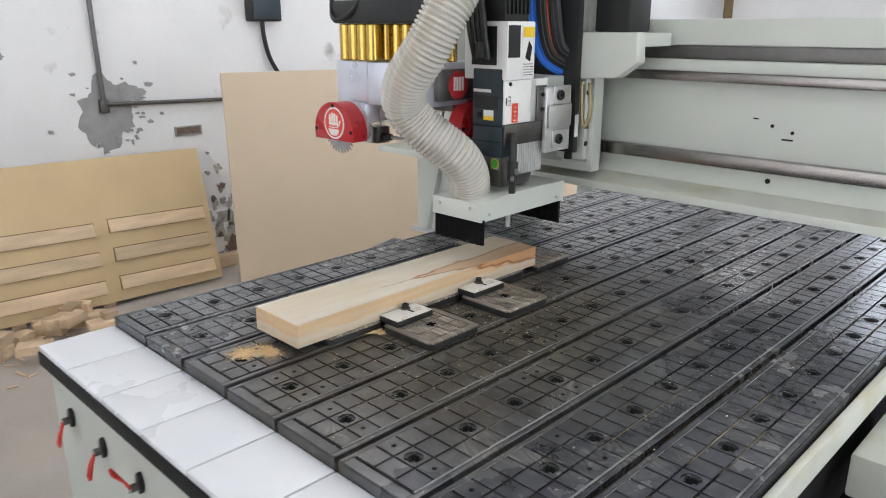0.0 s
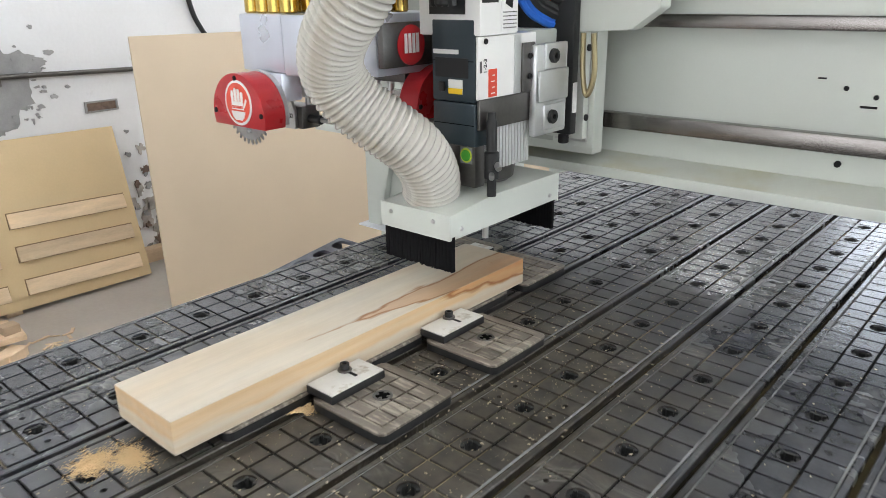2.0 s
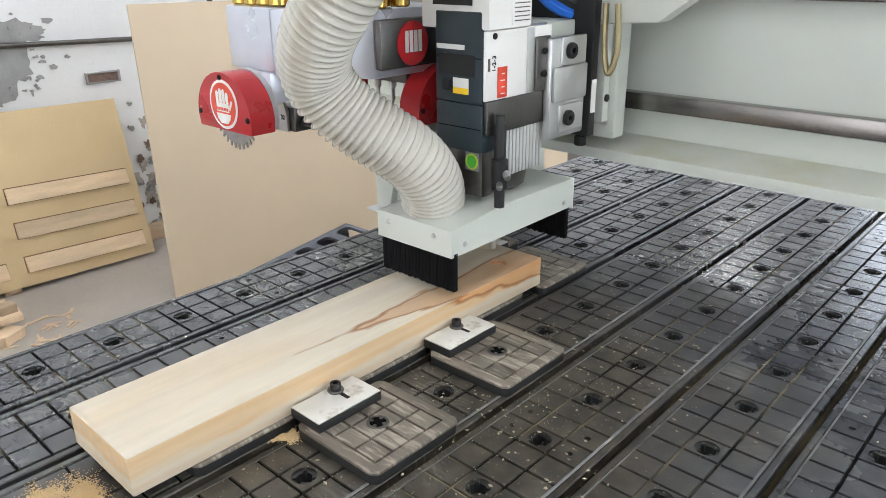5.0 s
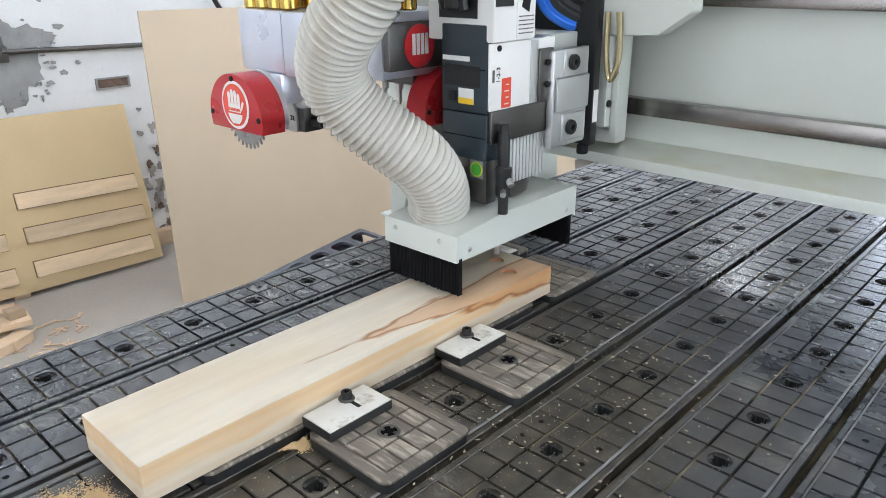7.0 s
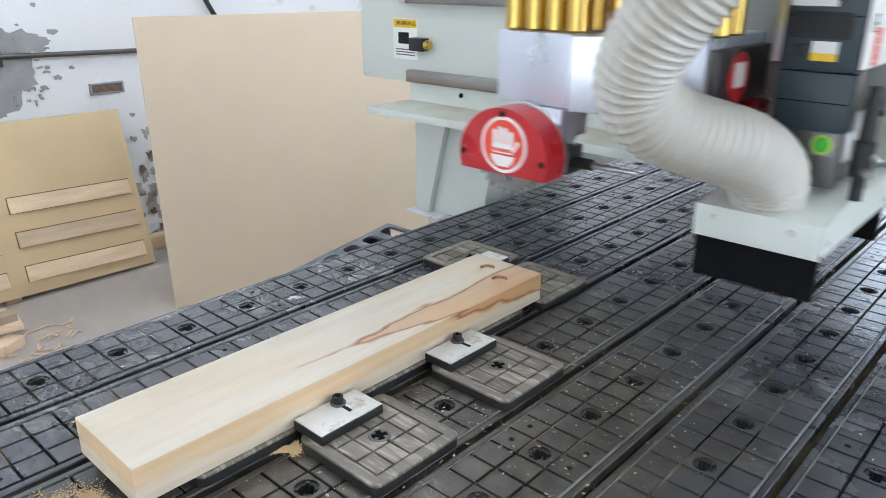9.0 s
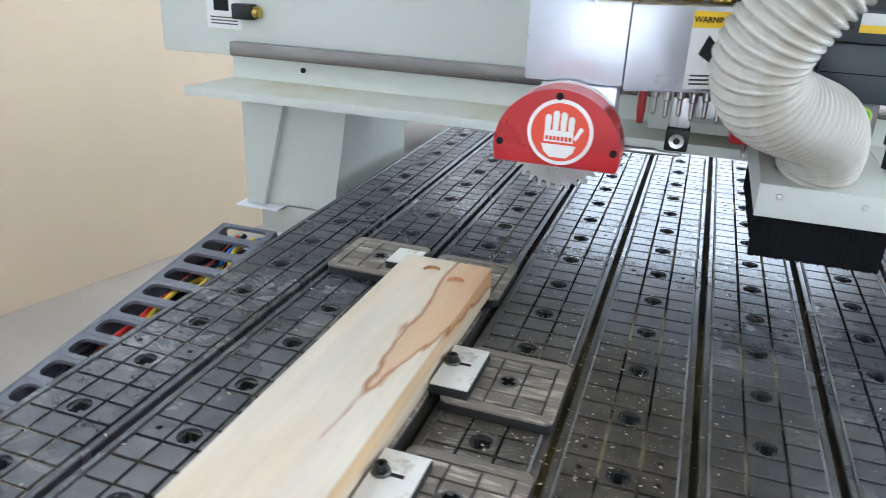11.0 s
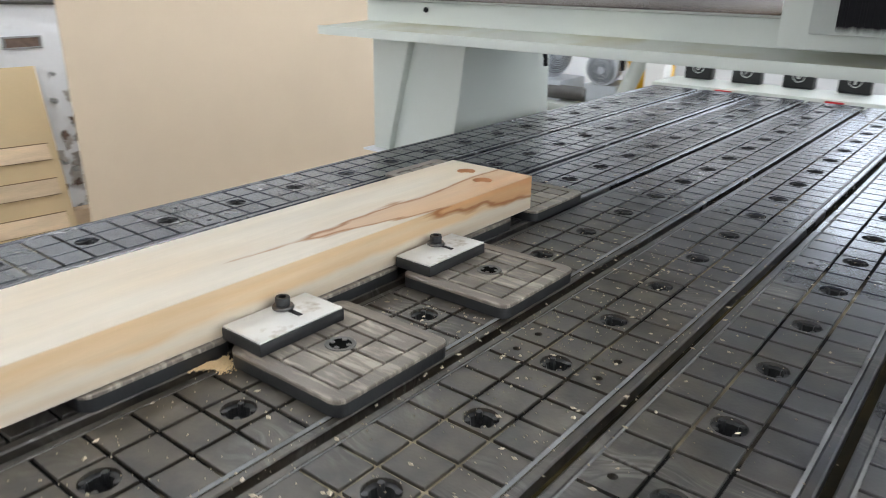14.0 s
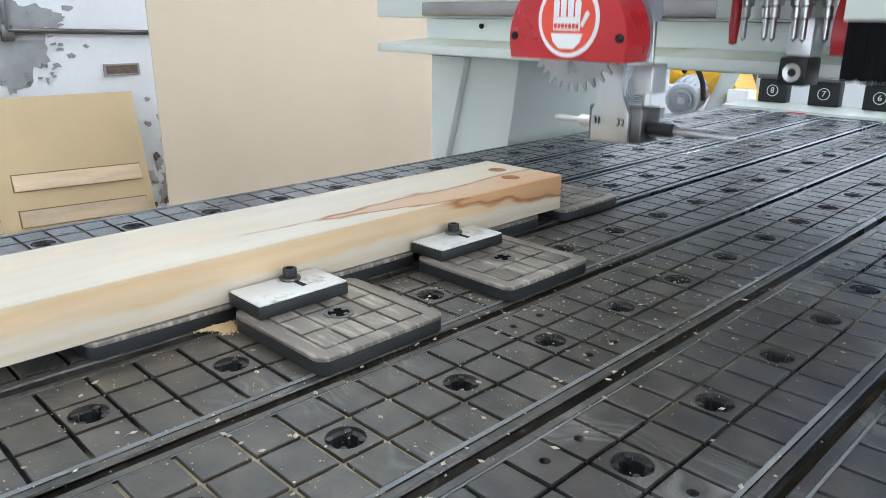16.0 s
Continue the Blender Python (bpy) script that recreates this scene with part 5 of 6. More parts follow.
part("cable_plug", rod(B(), (tx0 + 0.04, ty0 - 0.012, 1.3305), (tx0 + 0.04, ty0 - 0.012, 1.37), 0.016), BLACK_PLASTIC, head)
for k in range(4):
    part("cable", tube(B(), [(tx0 + 0.02 + k * 0.012, ty0 - 0.012, 1.33), (tx0 + 0.005 + k * 0.014, ty0 - 0.02, 1.42), (tx0 - 0.01 + k * 0.012, ty0 - 0.01, 1.56), (tx0 + 0.02 + k * 0.01, ty0 + 0.03, 1.80)], 0.008, 8), BLACK_PLASTIC, head)
# air fitting on the front corner
cxp, cyp = 0.508, 0.752
part("air_fitting", lathe(B(), [(0, 0), (0.008, 0), (0.008, 0.030), (0.0125, 0.031), (0.0125, 0.074), (0.009, 0.076), (0.009, 0.125), (0.007, 0.128), (0.007, 0.140), (0, 0.141)], (cxp, cyp, 1.0265), n=20), BLACK_PLASTIC, head, "black air fitting")
part("nipple", rod(B(), (cxp + 0.010, cyp, 1.082), (cxp + 0.020, cyp - 0.006, 1.076), 0.0055), STEEL, head)
part("nipple", rod(B(), (cxp + 0.006, cyp - 0.008, 1.066), (cxp + 0.014, cyp - 0.018, 1.062), 0.0045), STEEL, head)
# chuck and cutter
part("tool_chuck", lathe(B(), [(0, 0), (0.012, 0), (0.016, 0.006), (0.016, 0.028), (0.022, 0.032), (0.022, 0.07)], (AX, AY, 0.955), n=24), DARK_STEEL, head)
part("cutter", lathe(B(), [(0, 0), (0.006, 0.001), (0.006, 0.04), (0.008, 0.042)], (AX, AY, 0.914), n=16), STEEL, head, "straight steel cutter")
# slide behind the spindle
part("back_plate", box(B(), AX - 0.12, AX + 0.050, 0.9005, 0.980, 1.11, 1.285, 0.004), FRAME_PAINT, head)
part("bearing_block", box(B(), AX + 0.0655, AX + 0.080, 0.872, 0.972, 1.106, 1.264, 0.006), ALU, head, "cast bearing block with socket bolts")
part("block_face", box(B(), AX + 0.0803, AX + 0.085, 0.876, 0.969, 1.166, 1.220, 0.0035), ALU, head, "bare cast face")
for z in (1.138, 1.243):
    part("bolt_pad", box(B(), AX + 0.0803, AX + 0.084, 0.896, 0.962, z - 0.022, z + 0.022, 0.0035), ALU, head)
    part("socket_bolt", lathe(B(), [(0.005, 0.002), (0.005, 0.007), (0.011, 0.007), (0.0125, 0.005), (0.0125, 0)], (AX + 0.084, 0.917, z), (1, 0, 0), 20), BLACK_PLASTIC, head)
    part("socket", lathe(B(), [(0, 0.003), (0.006, 0.003)], (AX + 0.084, 0.917, z), (1, 0, 0), 12), PIT, head)
part("side_label", box(B(), AX + 0.0853, AX + 0.0860, 0.983, 0.997, 1.135, 1.19), WHITE, head)
part("slide_plate", box(B(), AX - 0.14, AX + 0.085, 0.9805, 1.000, 1.095, 1.66, 0.003), BLACK_PLASTIC, head, "black slide plate")
part("lower_bumper", rod(B(), (AX + 0.068, 0.985, 1.0945), (AX + 0.068, 0.985, 1.078), 0.010), DARK, head)

# ---- carriage on the beam ----
car = thing("cross_carriage", (AX, 1.1, 1.1), "pale grey carriage sliding along the gantry beam", "carriage")
part("carriage_plate", box(B(), AX - 0.25, AX + 0.062, 1.106, 1.145, 1.085, 1.78, 0.005), PAINT, car)
rail_a = part("slide_rail", box(B(), AX - 0.010, AX + 0.074, 1.0425, 1.060, 1.128, 1.66, 0.003), PAINT, car)
for z in (1.17, 1.215, 1.30):
    part("rail_bolt", lathe(B(), [(0, 0.004), (0.005, 0.004), (0.0065, 0.003), (0.0065, 0)], (AX + 0.0742, 1.051, z), (1, 0, 0), 14), BLACK_PLASTIC, rail_a)
part("slide_strip", box(B(), AX + 0.000, AX + 0.071, 1.0605, 1.068, 1.12, 1.66, 0.001), STEEL, car)
part("slide_back", box(B(), AX - 0.010, AX + 0.082, 1.0685, 1.078, 1.108, 1.66, 0.002), PAINT, car)
for z in (1.14, 1.36):
    part("rail_block", box(B(), AX - 0.10, AX + 0.045, 1.1455, FY - 0.030, z - 0.035, z + 0.03, 0.004), DARK_STEEL, car)
part("rail_web", box(B(), AX - 0.20, AX + 0.050, 1.0785, 1.1055, 1.11, 1.66, 0.003), FRAME_PAINT, car)
HZ0 = -0.060     # the bracket rides up and down with the head
part("motor_bracket", prism(B(), [(AX + 0.042, 1.335 + HZ0), (AX + 0.184, 1.343 + HZ0), (AX + 0.236, 1.380 + HZ0), (AX + 0.232, 1.448 + HZ0), (AX + 0.042, 1.448 + HZ0)], "y", 1.001, 1.040, 0.004), PAINT, head, "pale grey bracket with a cut corner")
part("motor_bracket_side", box(B(), AX + 0.175, AX + 0.230, 1.0405, FY - 0.036, 1.415 + HZ0, 1.446 + HZ0, 0.003), PAINT, head)
part("drive_motor", box(B(), AX + 0.110, AX + 0.205, 1.010, 1.105, 1.4485 + HZ0, 1.68, 0.006), BLACK_PLASTIC, head, "black drive motor")
part("upper_post", box(B(), AX + 0.052, AX + 0.075, 1.010, 1.035, 1.4485 + HZ0, 1.68, 0.002), PAINT, head)
part("cable_loop", tube(B(), [(AX + 0.098, 0.991, 1.33), (AX + 0.102, 0.988, 1.26), (AX + 0.112, 0.987, 1.222), (AX + 0.124, 0.990, 1.26), (AX + 0.118, 0.992, 1.33)], 0.0050, 8), BRONZE, car, "bronze-coloured cable loop")
LX = (0.405, 0.412, 0.430, 0.452, 0.474)
for k, (mt, r) in enumerate(((BLUE, 0.009), (BLUE, 0.009), (BLACK_PLASTIC, 0.012), (BLACK_PLASTIC, 0.011), (ORANGE, 0.007), (BLACK_PLASTIC, 0.012), (BLACK_PLASTIC, 0.012))):
    d = k * 0.009
    part("hose_line", tube(B(), [(LX[0] + d, 0.93 + d * 0.5, 1.80 + HZ0), (LX[0] + d, 0.93 + d * 0.5, 1.56 + HZ0), (LX[1] + d, 0.935 + d * 0.5, 1.455 + HZ0 + d * 0.3), (LX[2] + d * 0.8, 0.945 + d * 0.5, 1.390 + HZ0 + d * 0.5), (LX[3] + d * 0.6, 0.965 + d * 0.5, 1.362 + HZ0 + d * 0.7), (LX[4] + d * 0.3, 0.995 + d * 0.4, 1.352 + HZ0 + d * 0.8), (LX[4] + 0.03, 1.055, 1.365 + HZ0 + d)], r, 8), mt, head)

# ---- saw and drill unit ----
UX, UYF, UZ = 0.112, 0.540, 1.140          # saw guard: middle, front face, lower edge
unit = thing("saw_drill_unit", (UX, UYF, UZ), "drilling unit with red saw guards, brass cylinders and film-wrapped cover", "drilling unit")


def guard_outline(w=0.148, h=0.092):
    r = w / 2 + 0.002
    pts = [(-w / 2, 0.0), (w / 2, 0.0)]
    for k in range(25):
        a = math.radians(-2 + k * 184 / 24)
        pts.append((r * math.cos(a), 0.020 + (h - 0.020) * max(0, math.sin(a)) + 0.0 if math.sin(a) > 0 else 0.018))
    return pts


def saw(parent, m, label, sign=True):
    """A half-round guard with a danger disc and the toothed blade under it; faces -y of the pose m."""
    def place(bm):
        bmesh.ops.transform(bm, matrix=m, verts=bm.verts)
        return bm
    g = part("saw_guard", place(prism(B(), guard_outline(), "y", 0.0, 0.044, 0.002)), RED, parent, label)
    for x, z in ((-0.068, 0.024), (0.068, 0.024), (0.0, 0.084)):
        part("guard_screw", place(lathe(B(), [(0, 0), (0.003, 0), (0.0045, 0.001), (0.0045, 0.003)], (x, -0.003, z), (0, 1, 0), 10)), DARK, g)
    bl = []
    n = 32
    for k in range(n):
        for f, r in ((0.0, 0.0550), (0.30, 0.0640), (0.52, 0.0630), (0.60, 0.0545)):
            a = 2 * math.pi * (k + f) / n
            bl.append((r * math.cos(a), 0.029 + r * math.sin(a)))
    bb = B()
    lo = [bb.verts.new((x, 0.0190, z)) for x, z in bl]
    hi = [bb.verts.new((x, 0.0212, z)) for x, z in bl]
    c0, c1 = bb.verts.new((0, 0.0190, 0.029)), bb.verts.new((0, 0.0212, 0.029))
    for k in range(len(bl)):
        j = (k + 1) % len(bl)
        bb.faces.new((lo[k], lo[j], c0))
        bb.faces.new((hi[j], hi[k], c1))
        bb.faces.new((lo[k], hi[k], hi[j], lo[j]))
    part("saw_blade", place(bb), BLADE, g, "toothed steel saw blade")
    if not sign:
        return g
    part("sign_disc", place(lathe(B(), [(0, 0), (0.039, 0), (0.039, 0.0010)], (0.004, -0.001, 0.042), (0, 1, 0), 40)), WHITE, g, "round white and red danger sign")
    part("sign_field", place(lathe(B(), [(0, 0), (0.0345, 0), (0.0345, 0.0004)], (0.004, -0.0015, 0.042), (0, 1, 0), 40)), SIGN_RED, g)
    for k in range(4):
        x = -0.0140 + k * 0.0092
        top = 0.0690 - abs(k - 1.4) * 0.0045
        part("sign_bar", place(prism(B(), [(x, 0.0445), (x + 0.0066, 0.0445), (x + 0.0070, top - 0.003), (x + 0.0050, top), (x + 0.0016, top), (x - 0.0004, top - 0.003)], "y", -0.0021, -0.0016)), WHITE, g)
    part("sign_thumb", place(prism(B(), [(0.0205, 0.036), (0.0235, 0.034), (0.0315, 0.0475), (0.0290, 0.0505), (0.0265, 0.0490)], "y", -0.0021, -0.0016)), WHITE, g)
    part("sign_palm", place(prism(B(), [(-0.0142, 0.0442), (0.0200, 0.0442), (0.0203, 0.0305), (-0.0142, 0.0305)], "y", -0.0021, -0.0016)), WHITE, g)
    for k in range(7):
        part("sign_line", place(box(B(), -0.0125 + k * 0.0046, -0.0092 + k * 0.0046, -0.0026, -0.0022, 0.0325, 0.0375)), SIGN_RED, g)
    part("sign_base", place(prism(B(), [(-0.017, 0.0275), (0.024, 0.0275), (0.021, 0.019), (0.013, 0.0120), (-0.006, 0.0120), (-0.014, 0.019)], "y", -0.0021, -0.0016)), WHITE, g)
    return g


saw(unit, pose(UX, UYF, UZ), "half-round red enamelled saw guard")
saw(unit, pose(UX + 0.243, UYF + 0.275, UZ + 0.006, 0, 0, 90), "second red saw guard set crosswise", False)
part("guard_back", prism(B(), [(UX + x * 0.97, UZ + 0.003 + z * 0.99) for x, z in guard_outline()], "y", UYF + 0.0445, UYF + 0.054, 0.002), ALU, unit, "bare aluminium guard back")
part("cover", box(B(), UX - 0.058, UX + 0.062, UYF + 0.060, UYF + 0.190, UZ + 0.090, UZ + 0.188, 0.004), FILM, unit, "sheet-metal cover in crinkled clear film")
side_c = prism(B(), [(UX + 0.063, UYF + 0.060), (UX + 0.220, UYF + 0.130), (UX + 0.220, UYF + 0.32), (UX + 0.063, UYF + 0.32)], "z", UZ + 0.086, UZ + 0.186, 0.003)
part("side_cover", side_c, FILM, unit, "sheet-metal cover in crinkled clear film")
sd = Vector((0.157, 0.07, 0)).normalized()
nm = Vector((sd.y, -sd.x, 0))
lm = Matrix((( sd.x, 0, nm.x), (sd.y, 0, nm.y), (0, 1, 0))).to_4x4()
lc = Vector((UX + 0.152, UYF + 0.0997, UZ + 0.136)) + nm * 0.0006
lm = Matrix.Translation(lc) @ lm
t = box(B(), -0.024, 0.024, -0.045, 0.045, 0, 0.0006)
bmesh.ops.transform(t, matrix=lm, verts=t.verts)
ul = part("warning_label", t, WHITE, unit, "white warning label with a yellow head")
t = box(B(), -0.0235, 0.0235, 0.026, 0.0445, 0.0008, 0.0012)
bmesh.ops.transform(t, matrix=lm, verts=t.verts)
part("label_head", t, YELLOW, ul)
words("label_word", "WARNING", lm @ Matrix.Translation((0, 0.035, 0.0016)), 0.0095, DARK, ul)
t = prism(B(), [(-0.012, -0.004), (0.004, -0.014), (0.012, 0.004), (-0.002, 0.018)], "z", 0.0008, 0.0012)
bmesh.ops.transform(t, matrix=lm, verts=t.verts)
part("label_mark", t, DARK, ul)
for k in range(3):
    t = box(B(), -0.018, 0.018, -0.030 - k * 0.005, -0.028 - k * 0.005, 0.0008, 0.0012)
    bmesh.ops.transform(t, matrix=lm, verts=t.verts)
    part("label_line", t, DARK_STEEL, ul)
for k in range(9):
    x = UX - 0.046 + k * 0.034
    for j in range(2):
        part("cylinder", rod(B(), (x, UYF + 0.085 + 0.045 * j + (0.05 if k > 3 else 0), UZ + 0.1885), (x, UYF + 0.085 + 0.045 * j + (0.05 if k > 3 else 0), UZ + 0.275), 0.0155, 20), BRASS, unit, "brass air cylinder" if k == 0 and j == 0 else "")
part("cylinder_cap", box(B(), UX - 0.068, UX + 0.25, UYF + 0.062, UYF + 0.25, UZ + 0.2755, UZ + 0.33, 0.006), BLACK_PLASTIC, unit)
part("unit_cable", tube(B(), [(UX - 0.075, UYF + 0.08, UZ + 0.45), (UX - 0.078, UYF + 0.07, UZ + 0.33), (UX - 0.05, UYF + 0.055, UZ + 0.285), (UX + 0.01, UYF + 0.06, UZ + 0.30), (UX + 0.04, UYF + 0.07, UZ + 0.34)], 0.006, 8), BLACK_PLASTIC, unit)
part("end_plate", box(B(), UX + 0.2225, UX + 0.236, UYF + 0.130, UYF + 0.30, UZ + 0.100, UZ + 0.172, 0.002), DARK_STEEL, unit, "dark steel end plate")
ds = part("danger_disc", lathe(B(), [(0, 0), (0.033, 0), (0.033, 0.001)], (UX + 0.2372, UYF + 0.195, UZ + 0.135), (-1, 0, 0), 36), RED, unit, "round red danger sign")
for k in range(4):
    part("sign_bar", box(B(), UX + 0.2374, UX + 0.2380, UYF + 0.178 + k * 0.0095, UYF + 0.185 + k * 0.0095, UZ + 0.122, UZ + 0.154), WHITE, ds)
part("gang_block", box(B(), UX + 0.055, UX + 0.195, UYF + 0.22, UYF + 0.48, UZ + 0.066, UZ + 0.0855, 0.004), DARK_STEEL, unit)
for k in range(7):
    x = UX + 0.072 + k * 0.018
    dr = part("drill_spindle", lathe(B(), [(0.009, 0.045), (0.009, 0.022), (0.006, 0.020), (0.006, 0.008), (0.0035, 0.006), (0.0035, -0.016), (0, -0.020)], (x, UYF + 0.27 + 0.02 * (k % 2), UZ + 0.036), n=14), STEEL, unit, "steel drill spindle" if k == 0 else "")
part("red_tool", lathe(B(), [(0, 0), (0.0045, 0.002), (0.006, 0.02), (0.006, 0.055), (0.003, 0.06), (0.003, 0.09)], (UX + 0.076, UYF + 0.235, UZ + 0.012), n=14), RED, unit, "red drill sleeve")
part("side_block", box(B(), UX + 0.115, UX + 0.145, UYF + 0.30, UYF + 0.34, UZ - 0.002, UZ + 0.0445, 0.003), ALU, unit)
part("bore_block", box(B(), UX + 0.113, UX + 0.147, UYF + 0.29, UYF + 0.335, UZ - 0.036, UZ - 0.0025, 0.003), BLACK_PLASTIC, unit)
part("bore", lathe(B(), [(0.005, -0.001), (0.011, -0.002), (0.011, 0.004)], (UX + 0.130, UYF + 0.29, UZ - 0.02), (0, 1, 0), 20), STEEL, unit)
part("bracket", box(B(), UX + 0.150, UX + 0.2, UYF + 0.33, UYF + 0.36, UZ + 0.01, UZ + 0.0445, 0.003), ALU, unit)
part("mount_plate", box(B(), UX - 0.07, UX + 0.24, UYF + 0.4805, UYF + 0.514, UZ + 0.04, UZ + 0.50, 0.004), FRAME_PAINT, unit)

part("arm_block", box(B(), UX - 0.035, UX + 0.058, UYF + 0.0545, UYF + 0.098, UZ + 0.040, UZ + 0.0895, 0.004), FILM, unit)
part("arm_block", box(B(), UX - 0.030, UX + 0.062, UYF + 0.170, UYF + 0.215, UZ + 0.066, UZ + 0.0895, 0.004), DARK_STEEL, unit)

# horizontal drill, sliding down out of the unit
hdrill = thing("horizontal_drill", (UX + 0.03, UYF + 0.11, UZ - 0.02), "", "")
hdrill.parent = unit
hdrill.location = hdrill.location - Vector(unit.location)
hdrill["label"] = "steel twin horizontal drill block"
HX, HY = UX - 0.005, UYF + 0.105
part("number_plate", prism(B(), [(HX - 0.026, -0.018 + UZ), (HX + 0.026, -0.018 + UZ), (HX + 0.026, 0.018 + UZ), (HX + 0.015, 0.038 + UZ), (HX + 0.015, 0.075 + UZ), (HX - 0.015, 0.075 + UZ), (HX - 0.015, 0.038 + UZ), (HX - 0.026, 0.018 + UZ)], "y", HY, HY + 0.006, 0.001), STEEL, hdrill, "steel plate with drill numbers")
words("number", "31", Matrix.Translation((HX - 0.017, HY - 0.0008, UZ + 0.006)) @ FRONT, 0.012, DARK, hdrill)
words("number", "32", Matrix.Translation((HX + 0.016, HY - 0.0008, UZ + 0.006)) @ FRONT, 0.012, DARK, hdrill)
part("gear_block", box(B(), HX - 0.034, HX + 0.040, HY + 0.0065, HY + 0.048, UZ - 0.018, UZ + 0.024, 0.003), DARK_STEEL, hdrill)
part("chuck", rod(B(), (HX + 0.0405, HY + 0.025, UZ + 0.0), (HX + 0.072, HY + 0.025, UZ + 0.0), 0.0085), BLACK_PLASTIC, hdrill)
part("drill_bit", lathe(B(), [(0.0045, 0), (0.0045, 0.04), (0.003, 0.045), (0.003, 0.07), (0, 0.076)], (HX + 0.0725, HY + 0.025, UZ), (1, 0, 0), 12), STEEL, hdrill)
part("drill_bit", lathe(B(), [(0.0075, 0), (0.0075, 0.022), (0.0035, 0.026), (0.0035, 0.06), (0, 0.066)], (HX - 0.0345, HY + 0.025, UZ), (-1, 0, 0), 12), STEEL, hdrill)
part("push_rod", rod(B(), (HX + 0.030, HY + 0.03, UZ + 0.025), (HX + 0.030, HY + 0.03, UZ + 0.19), 0.005), STEEL, hdrill)
part("rod_block", box(B(), HX + 0.018, HX + 0.046, HY + 0.012, HY + 0.045, UZ + 0.040, UZ + 0.075, 0.003), ALU, hdrill)

# ---- dust hose ----
NR, HR = 86, 0.0495
hose = thing("dust_hose", (AX, 0.70, 1.02), "grey ribbed flexible dust hose bent down to the shoe", "hose")
rb = B()
lathe(rb, [(HR - 0.0074, -0.0105), (HR - 0.0062, -0.0046), (HR - 0.0036, -0.0032), (HR - 0.0008, -0.0019), (HR, 0), (HR - 0.0008, 0.0019), (HR - 0.0036, 0.0032), (HR - 0.0062, 0.0046), (HR - 0.0074, 0.0105)], (0, 0, 0), n=40)
bmesh.ops.recalc_face_normals(rb, faces=rb.faces)
rib = bpy.data.meshes.new("hose_rib")
rb.to_mesh(rib)
rb.free()
rib.materials.append(HOSE)
rib.shade_smooth()
ribs = []
for k in range(NR):
    o = new("hose_rib", rib)
    o.parent = hose
    o.matrix_parent_inverse = Matrix.Translation(-Vector(hose.location))
    ribs.append(o)
cuff = lathe(B(), [(HR - 0.004, 0), (HR - 0.003, 0), (HR - 0.003, 0.02), (HR - 0.004, 0.02)], (AX - 0.013, 0.702, 1.0265), n=36)
part("hose_collar", cuff, PAINT, head)

# ---- motions ----
# seconds, carriage shift in x, gantry shift in y, spindle lift, unit lift, horizontal drill drop
STATE = [
    (0.0, 0.000, 0.000, 0.060, 0.0525, 0.0),
    (0.5, 0.000, 0.000, 0.052, 0.049, 0.0),
    (1.0, 0.000, 0.000, 0.051, 0.049, 0.0),
    (1.5, 0.000, 0.000, 0.051, 0.049, 0.0),
    (2.0, 0.000, 0.000, 0.053, 0.045, 0.0),
    (2.25, 0.000, 0.000, 0.043, 0.036, 0.0),
    (2.5, 0.000, 0.000, 0.0275, 0.023, 0.0),
    (3.0, 0.000, 0.000, 0.005, 0.003, 0.0),
    (3.5, 0.000, 0.000, 0.000, -0.003, 0.0),
    (4.0, 0.004, 0.003, -0.001, -0.002, 0.0),
    (4.2, 0.003, 0.002, -0.0015, -0.002, 0.0),
    (4.7, 0.000, 0.000, 0.020, 0.004, 0.0),
    (5.3, -0.045, 0.024, 0.020, 0.004, 0.0),
    (5.8, -0.050, 0.028, 0.004, -0.003, 0.0),
    (6.3, -0.050, 0.028, -0.0015, -0.005, 0.0),
    (6.5, -0.050, 0.028, -0.001, -0.004, 0.0),
    (7.0, -0.050, 0.028, 0.013, 0.010, 0.0),
    (7.2, -0.050, 0.028, 0.034, 0.011, 0.0),
    (7.5, -0.050, 0.028, 0.094, 0.011, 0.0),
    (7.8, -0.050, 0.028, 0.110, 0.011, 0.0),
    (8.0, -0.048, 0.030, 0.112, 0.011, 0.0),
    (8.25, -0.005, 0.042, 0.112, 0.011, 0.0),
    (8.5, 0.098, 0.082, 0.1125, 0.009, 0.0),
    (8.8, 0.304, 0.135, 0.114, 0.006, 0.0),
    (9.0, 0.422, 0.158, 0.115, 0.005, 0.0),
    (9.2, 0.486, 0.165, 0.116, 0.006, 0.0),
    (9.6, 0.487, 0.168, 0.118, 0.014, 0.0),
    (11.3, 0.473, 0.168, 0.118, 0.010, 0.0),
    (13.0, 0.473, 0.168, 0.118, 0.010, 0.0),
    (13.4, 0.493, 0.168, 0.118, 0.020, 0.0),
    (13.7, 0.493, 0.168, 0.130, 0.085, 0.0),
    (14.0, 0.493, 0.168, 0.225, 0.130, 0.0),
    (14.25, 0.493, 0.168, 0.300, 0.130, 0.0),
    (14.5, 0.493, 0.168, 0.310, 0.130, 0.0),
    (14.8, 0.493, 0.168, 0.310, 0.070, 0.0),
    (15.0, 0.493, 0.168, 0.310, 0.036, 0.0),
    (15.3, 0.493, 0.168, 0.310, 0.031, 0.040),
    (15.5, 0.493, 0.168, 0.295, 0.016, 0.062),
    (15.7, 0.493, 0.168, 0.250, -0.002, 0.068),
    (16.0, 0.493, 0.168, 0.160, -0.050, 0.082),
]


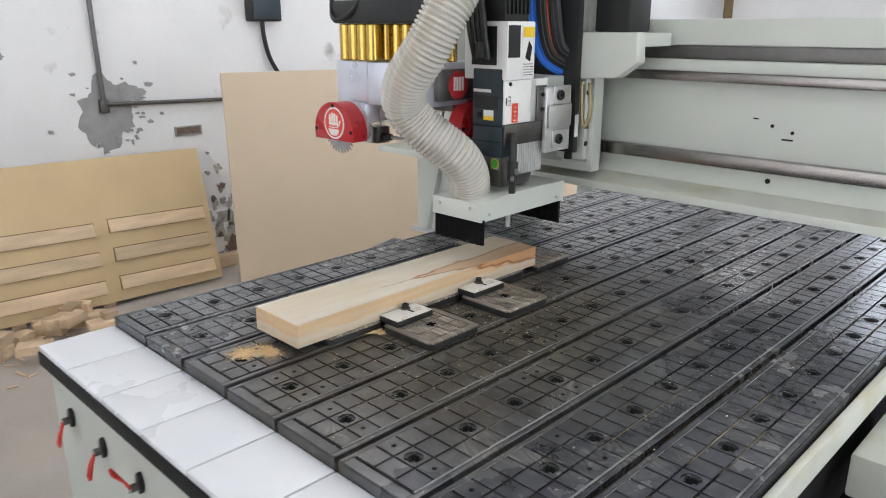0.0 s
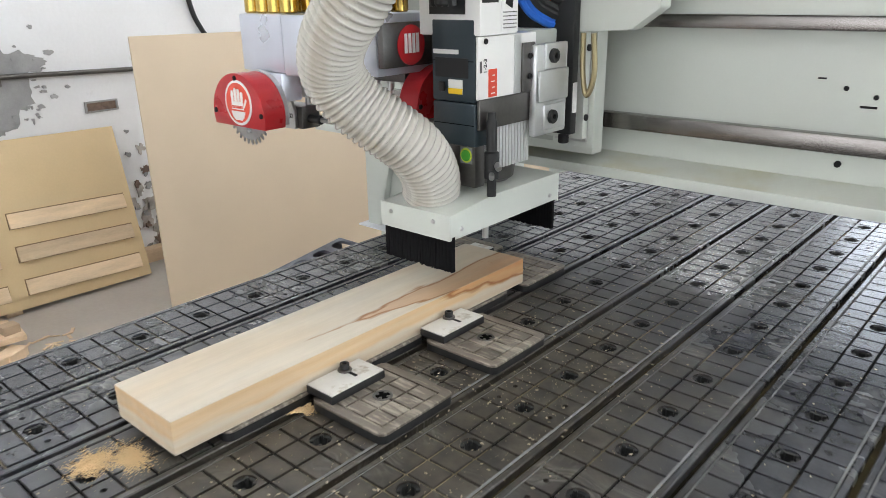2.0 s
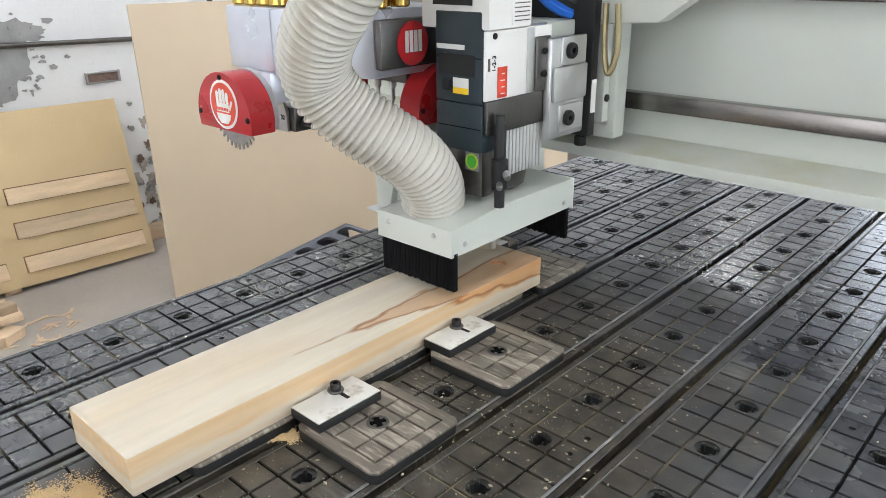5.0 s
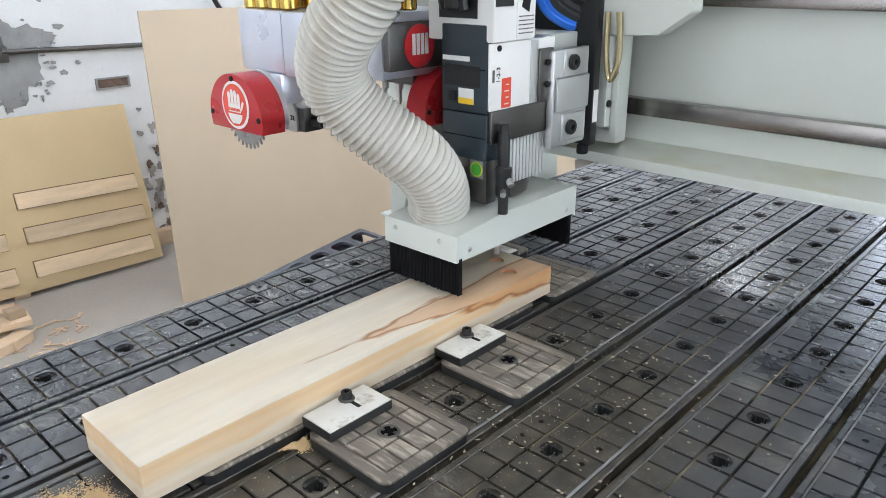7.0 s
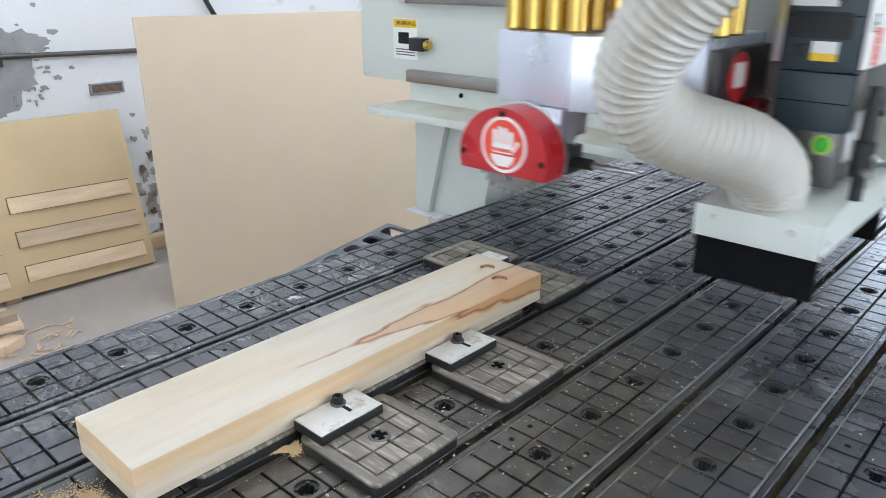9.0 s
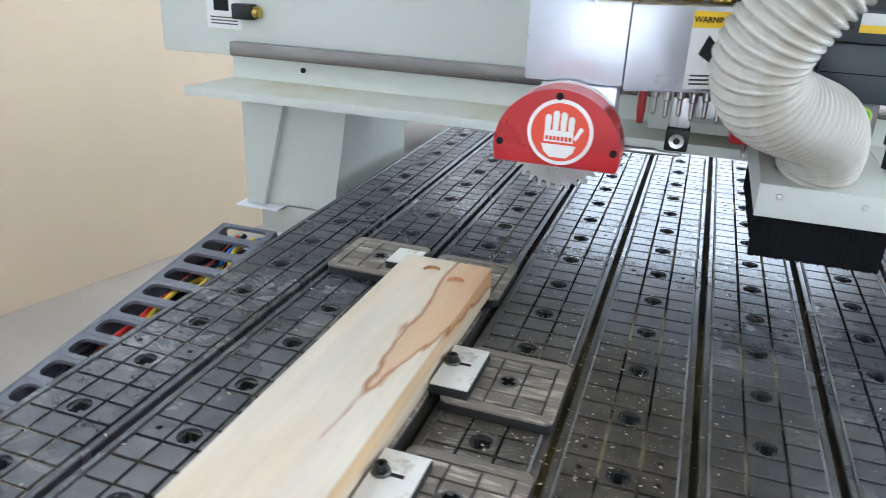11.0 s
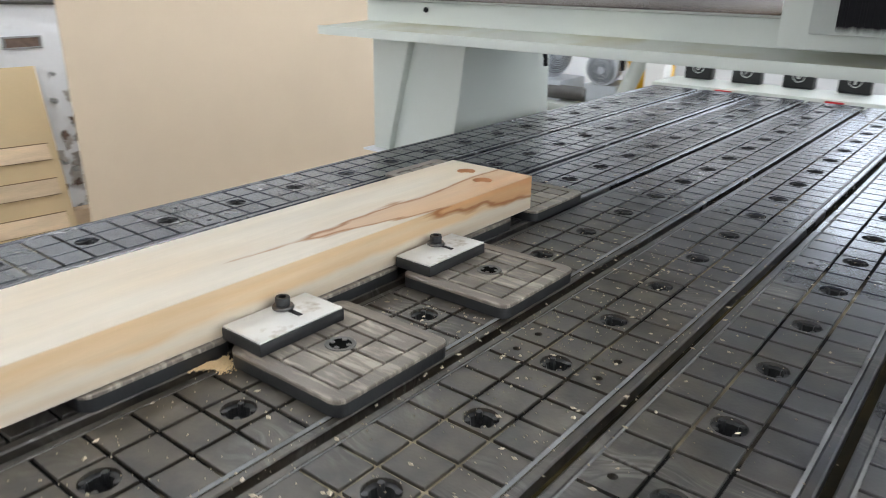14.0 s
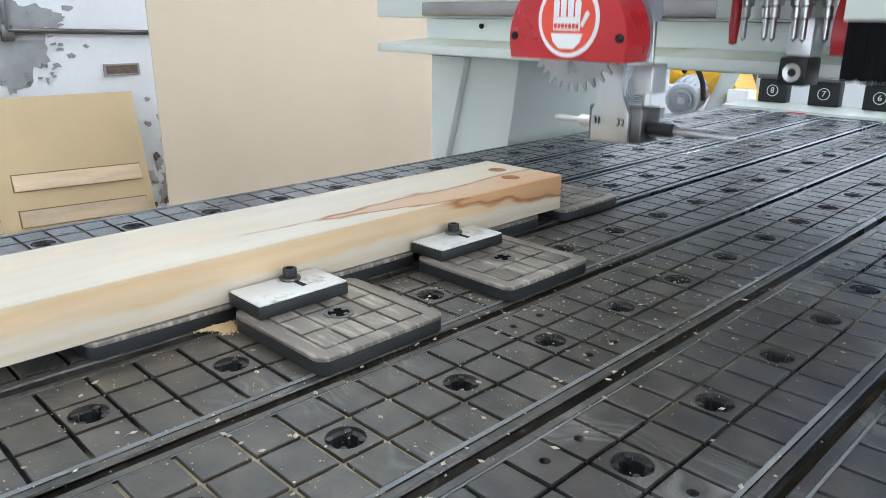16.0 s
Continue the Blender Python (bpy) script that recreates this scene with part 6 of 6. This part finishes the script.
def hose_curve(dx, dy, lift, top):
    """Points along the hose, from the shoe up to the fixed run above the head."""
    f = Vector((AX - 0.013 + dx, 0.702 + dy, 1.028 + lift))
    k = max(-0.1, min(1.1, (lift - top) / 0.1))
    slack = ((0, 0, 0), (0.012, -0.012, 0.035), (0.020, -0.05, 0.085), (0.004, -0.088, 0.122), (-0.033, -0.132, 0.170), (-0.046, -0.162, 0.222),
             (0.000, -0.184, 0.280), (0.049, -0.178, 0.333), (0.088, -0.145, 0.433), (0.095, -0.055, 0.55), (0.11, 0.01, 0.70))
    bent = ((0, 0, 0), (0.003, -0.014, 0.032), (-0.012, -0.058, 0.066), (-0.045, -0.105, 0.085), (-0.086, -0.150, 0.112), (-0.098, -0.178, 0.160),
            (-0.064, -0.192, 0.222), (-0.015, -0.182, 0.285), (0.040, -0.146, 0.395), (0.074, -0.064, 0.53), (0.085, 0.0, 0.68))
    ctrl = [f + Vector(a).lerp(Vector(b), k) for a, b in zip(slack, bent)]
    fine = []
    for i in range(len(ctrl) - 1):
        a, b, c, d = ctrl[max(0, i - 1)], ctrl[i], ctrl[i + 1], ctrl[min(len(ctrl) - 1, i + 2)]
        for k in range(16):
            s = k / 16
            fine.append(0.5 * ((2 * b) + (c - a) * s + (2 * a - 5 * b + 4 * c - d) * s * s + (3 * b - a - 3 * c + d) * s ** 3))
    fine.append(ctrl[-1])
    for _ in range(40):
        fine = [fine[0]] + [(fine[i - 1] + fine[i] * 2 + fine[i + 1]) / 4 for i in range(1, len(fine) - 1)] + [fine[-1]]
    return fine


def rib_poses(dx, dy, lift, top):
    pts = hose_curve(dx, dy, lift, top)
    run = [0.0]
    for a, b in zip(pts, pts[1:]):
        run.append(run[-1] + (b - a).length)
    out, side = [], Vector((1, 0, 0))
    for k in range(NR):
        s = run[-1] * k / (NR - 1)
        i = min(max(j for j, r in enumerate(run) if r <= s + 1e-9), len(pts) - 2)
        f = (s - run[i]) / (run[i + 1] - run[i])
        p = pts[i].lerp(pts[i + 1], f)
        lo, hi = max(0, i - 1), min(len(pts) - 1, i + 2)
        d = (pts[hi] - pts[lo]).normalized()
        x = (side - d * side.dot(d)).normalized()
        out.append(Matrix((x, d.cross(x), d)).transposed().to_4x4())
        out[-1].translation = p
    return out


def motions():
    T = Matrix.Translation
    g0, h0, c0, u0 = (Vector(o.location) for o in (gantry, head, car, unit))
    d0, k0 = Vector(hdrill.location), Vector(chain.location)
    walk(gantry, [(t, T(g0 + Vector((0, dy, 0)))) for t, dx, dy, l, u, d in STATE])
    walk(chain, [(t, T(Vector(k0) + Vector((0, dy, 0)))) for t, dx, dy, l, u, d in STATE])
    walk(car, [(t, T(c0 + Vector((dx, dy, 0)))) for t, dx, dy, l, u, d in STATE])
    walk(head, [(t, T(h0 + Vector((dx, dy, l)))) for t, dx, dy, l, u, d in STATE])
    walk(unit, [(t, T(u0 + Vector((dx, dy, u)))) for t, dx, dy, l, u, d in STATE])
    walk(hdrill, [(t, T(d0 + Vector((0, 0, -d)))) for t, dx, dy, l, u, d in STATE])
    for o, t0, t1 in zip(PLUGS, (2.6, 5.7), (3.5, 6.3)):
        walk(o, [(0.0, T((0, 0, 0))), (t0, T((0, 0, 0))), (t1, T((0, 0, -0.0055))), (16.0, T((0, 0, -0.0055)))])
    table = [(t, rib_poses(dx, dy, l, u)) for t, dx, dy, l, u, d in STATE]
    for k, o in enumerate(ribs):
        walk(o, [(t, ps[k]) for t, ps in table])


motions()
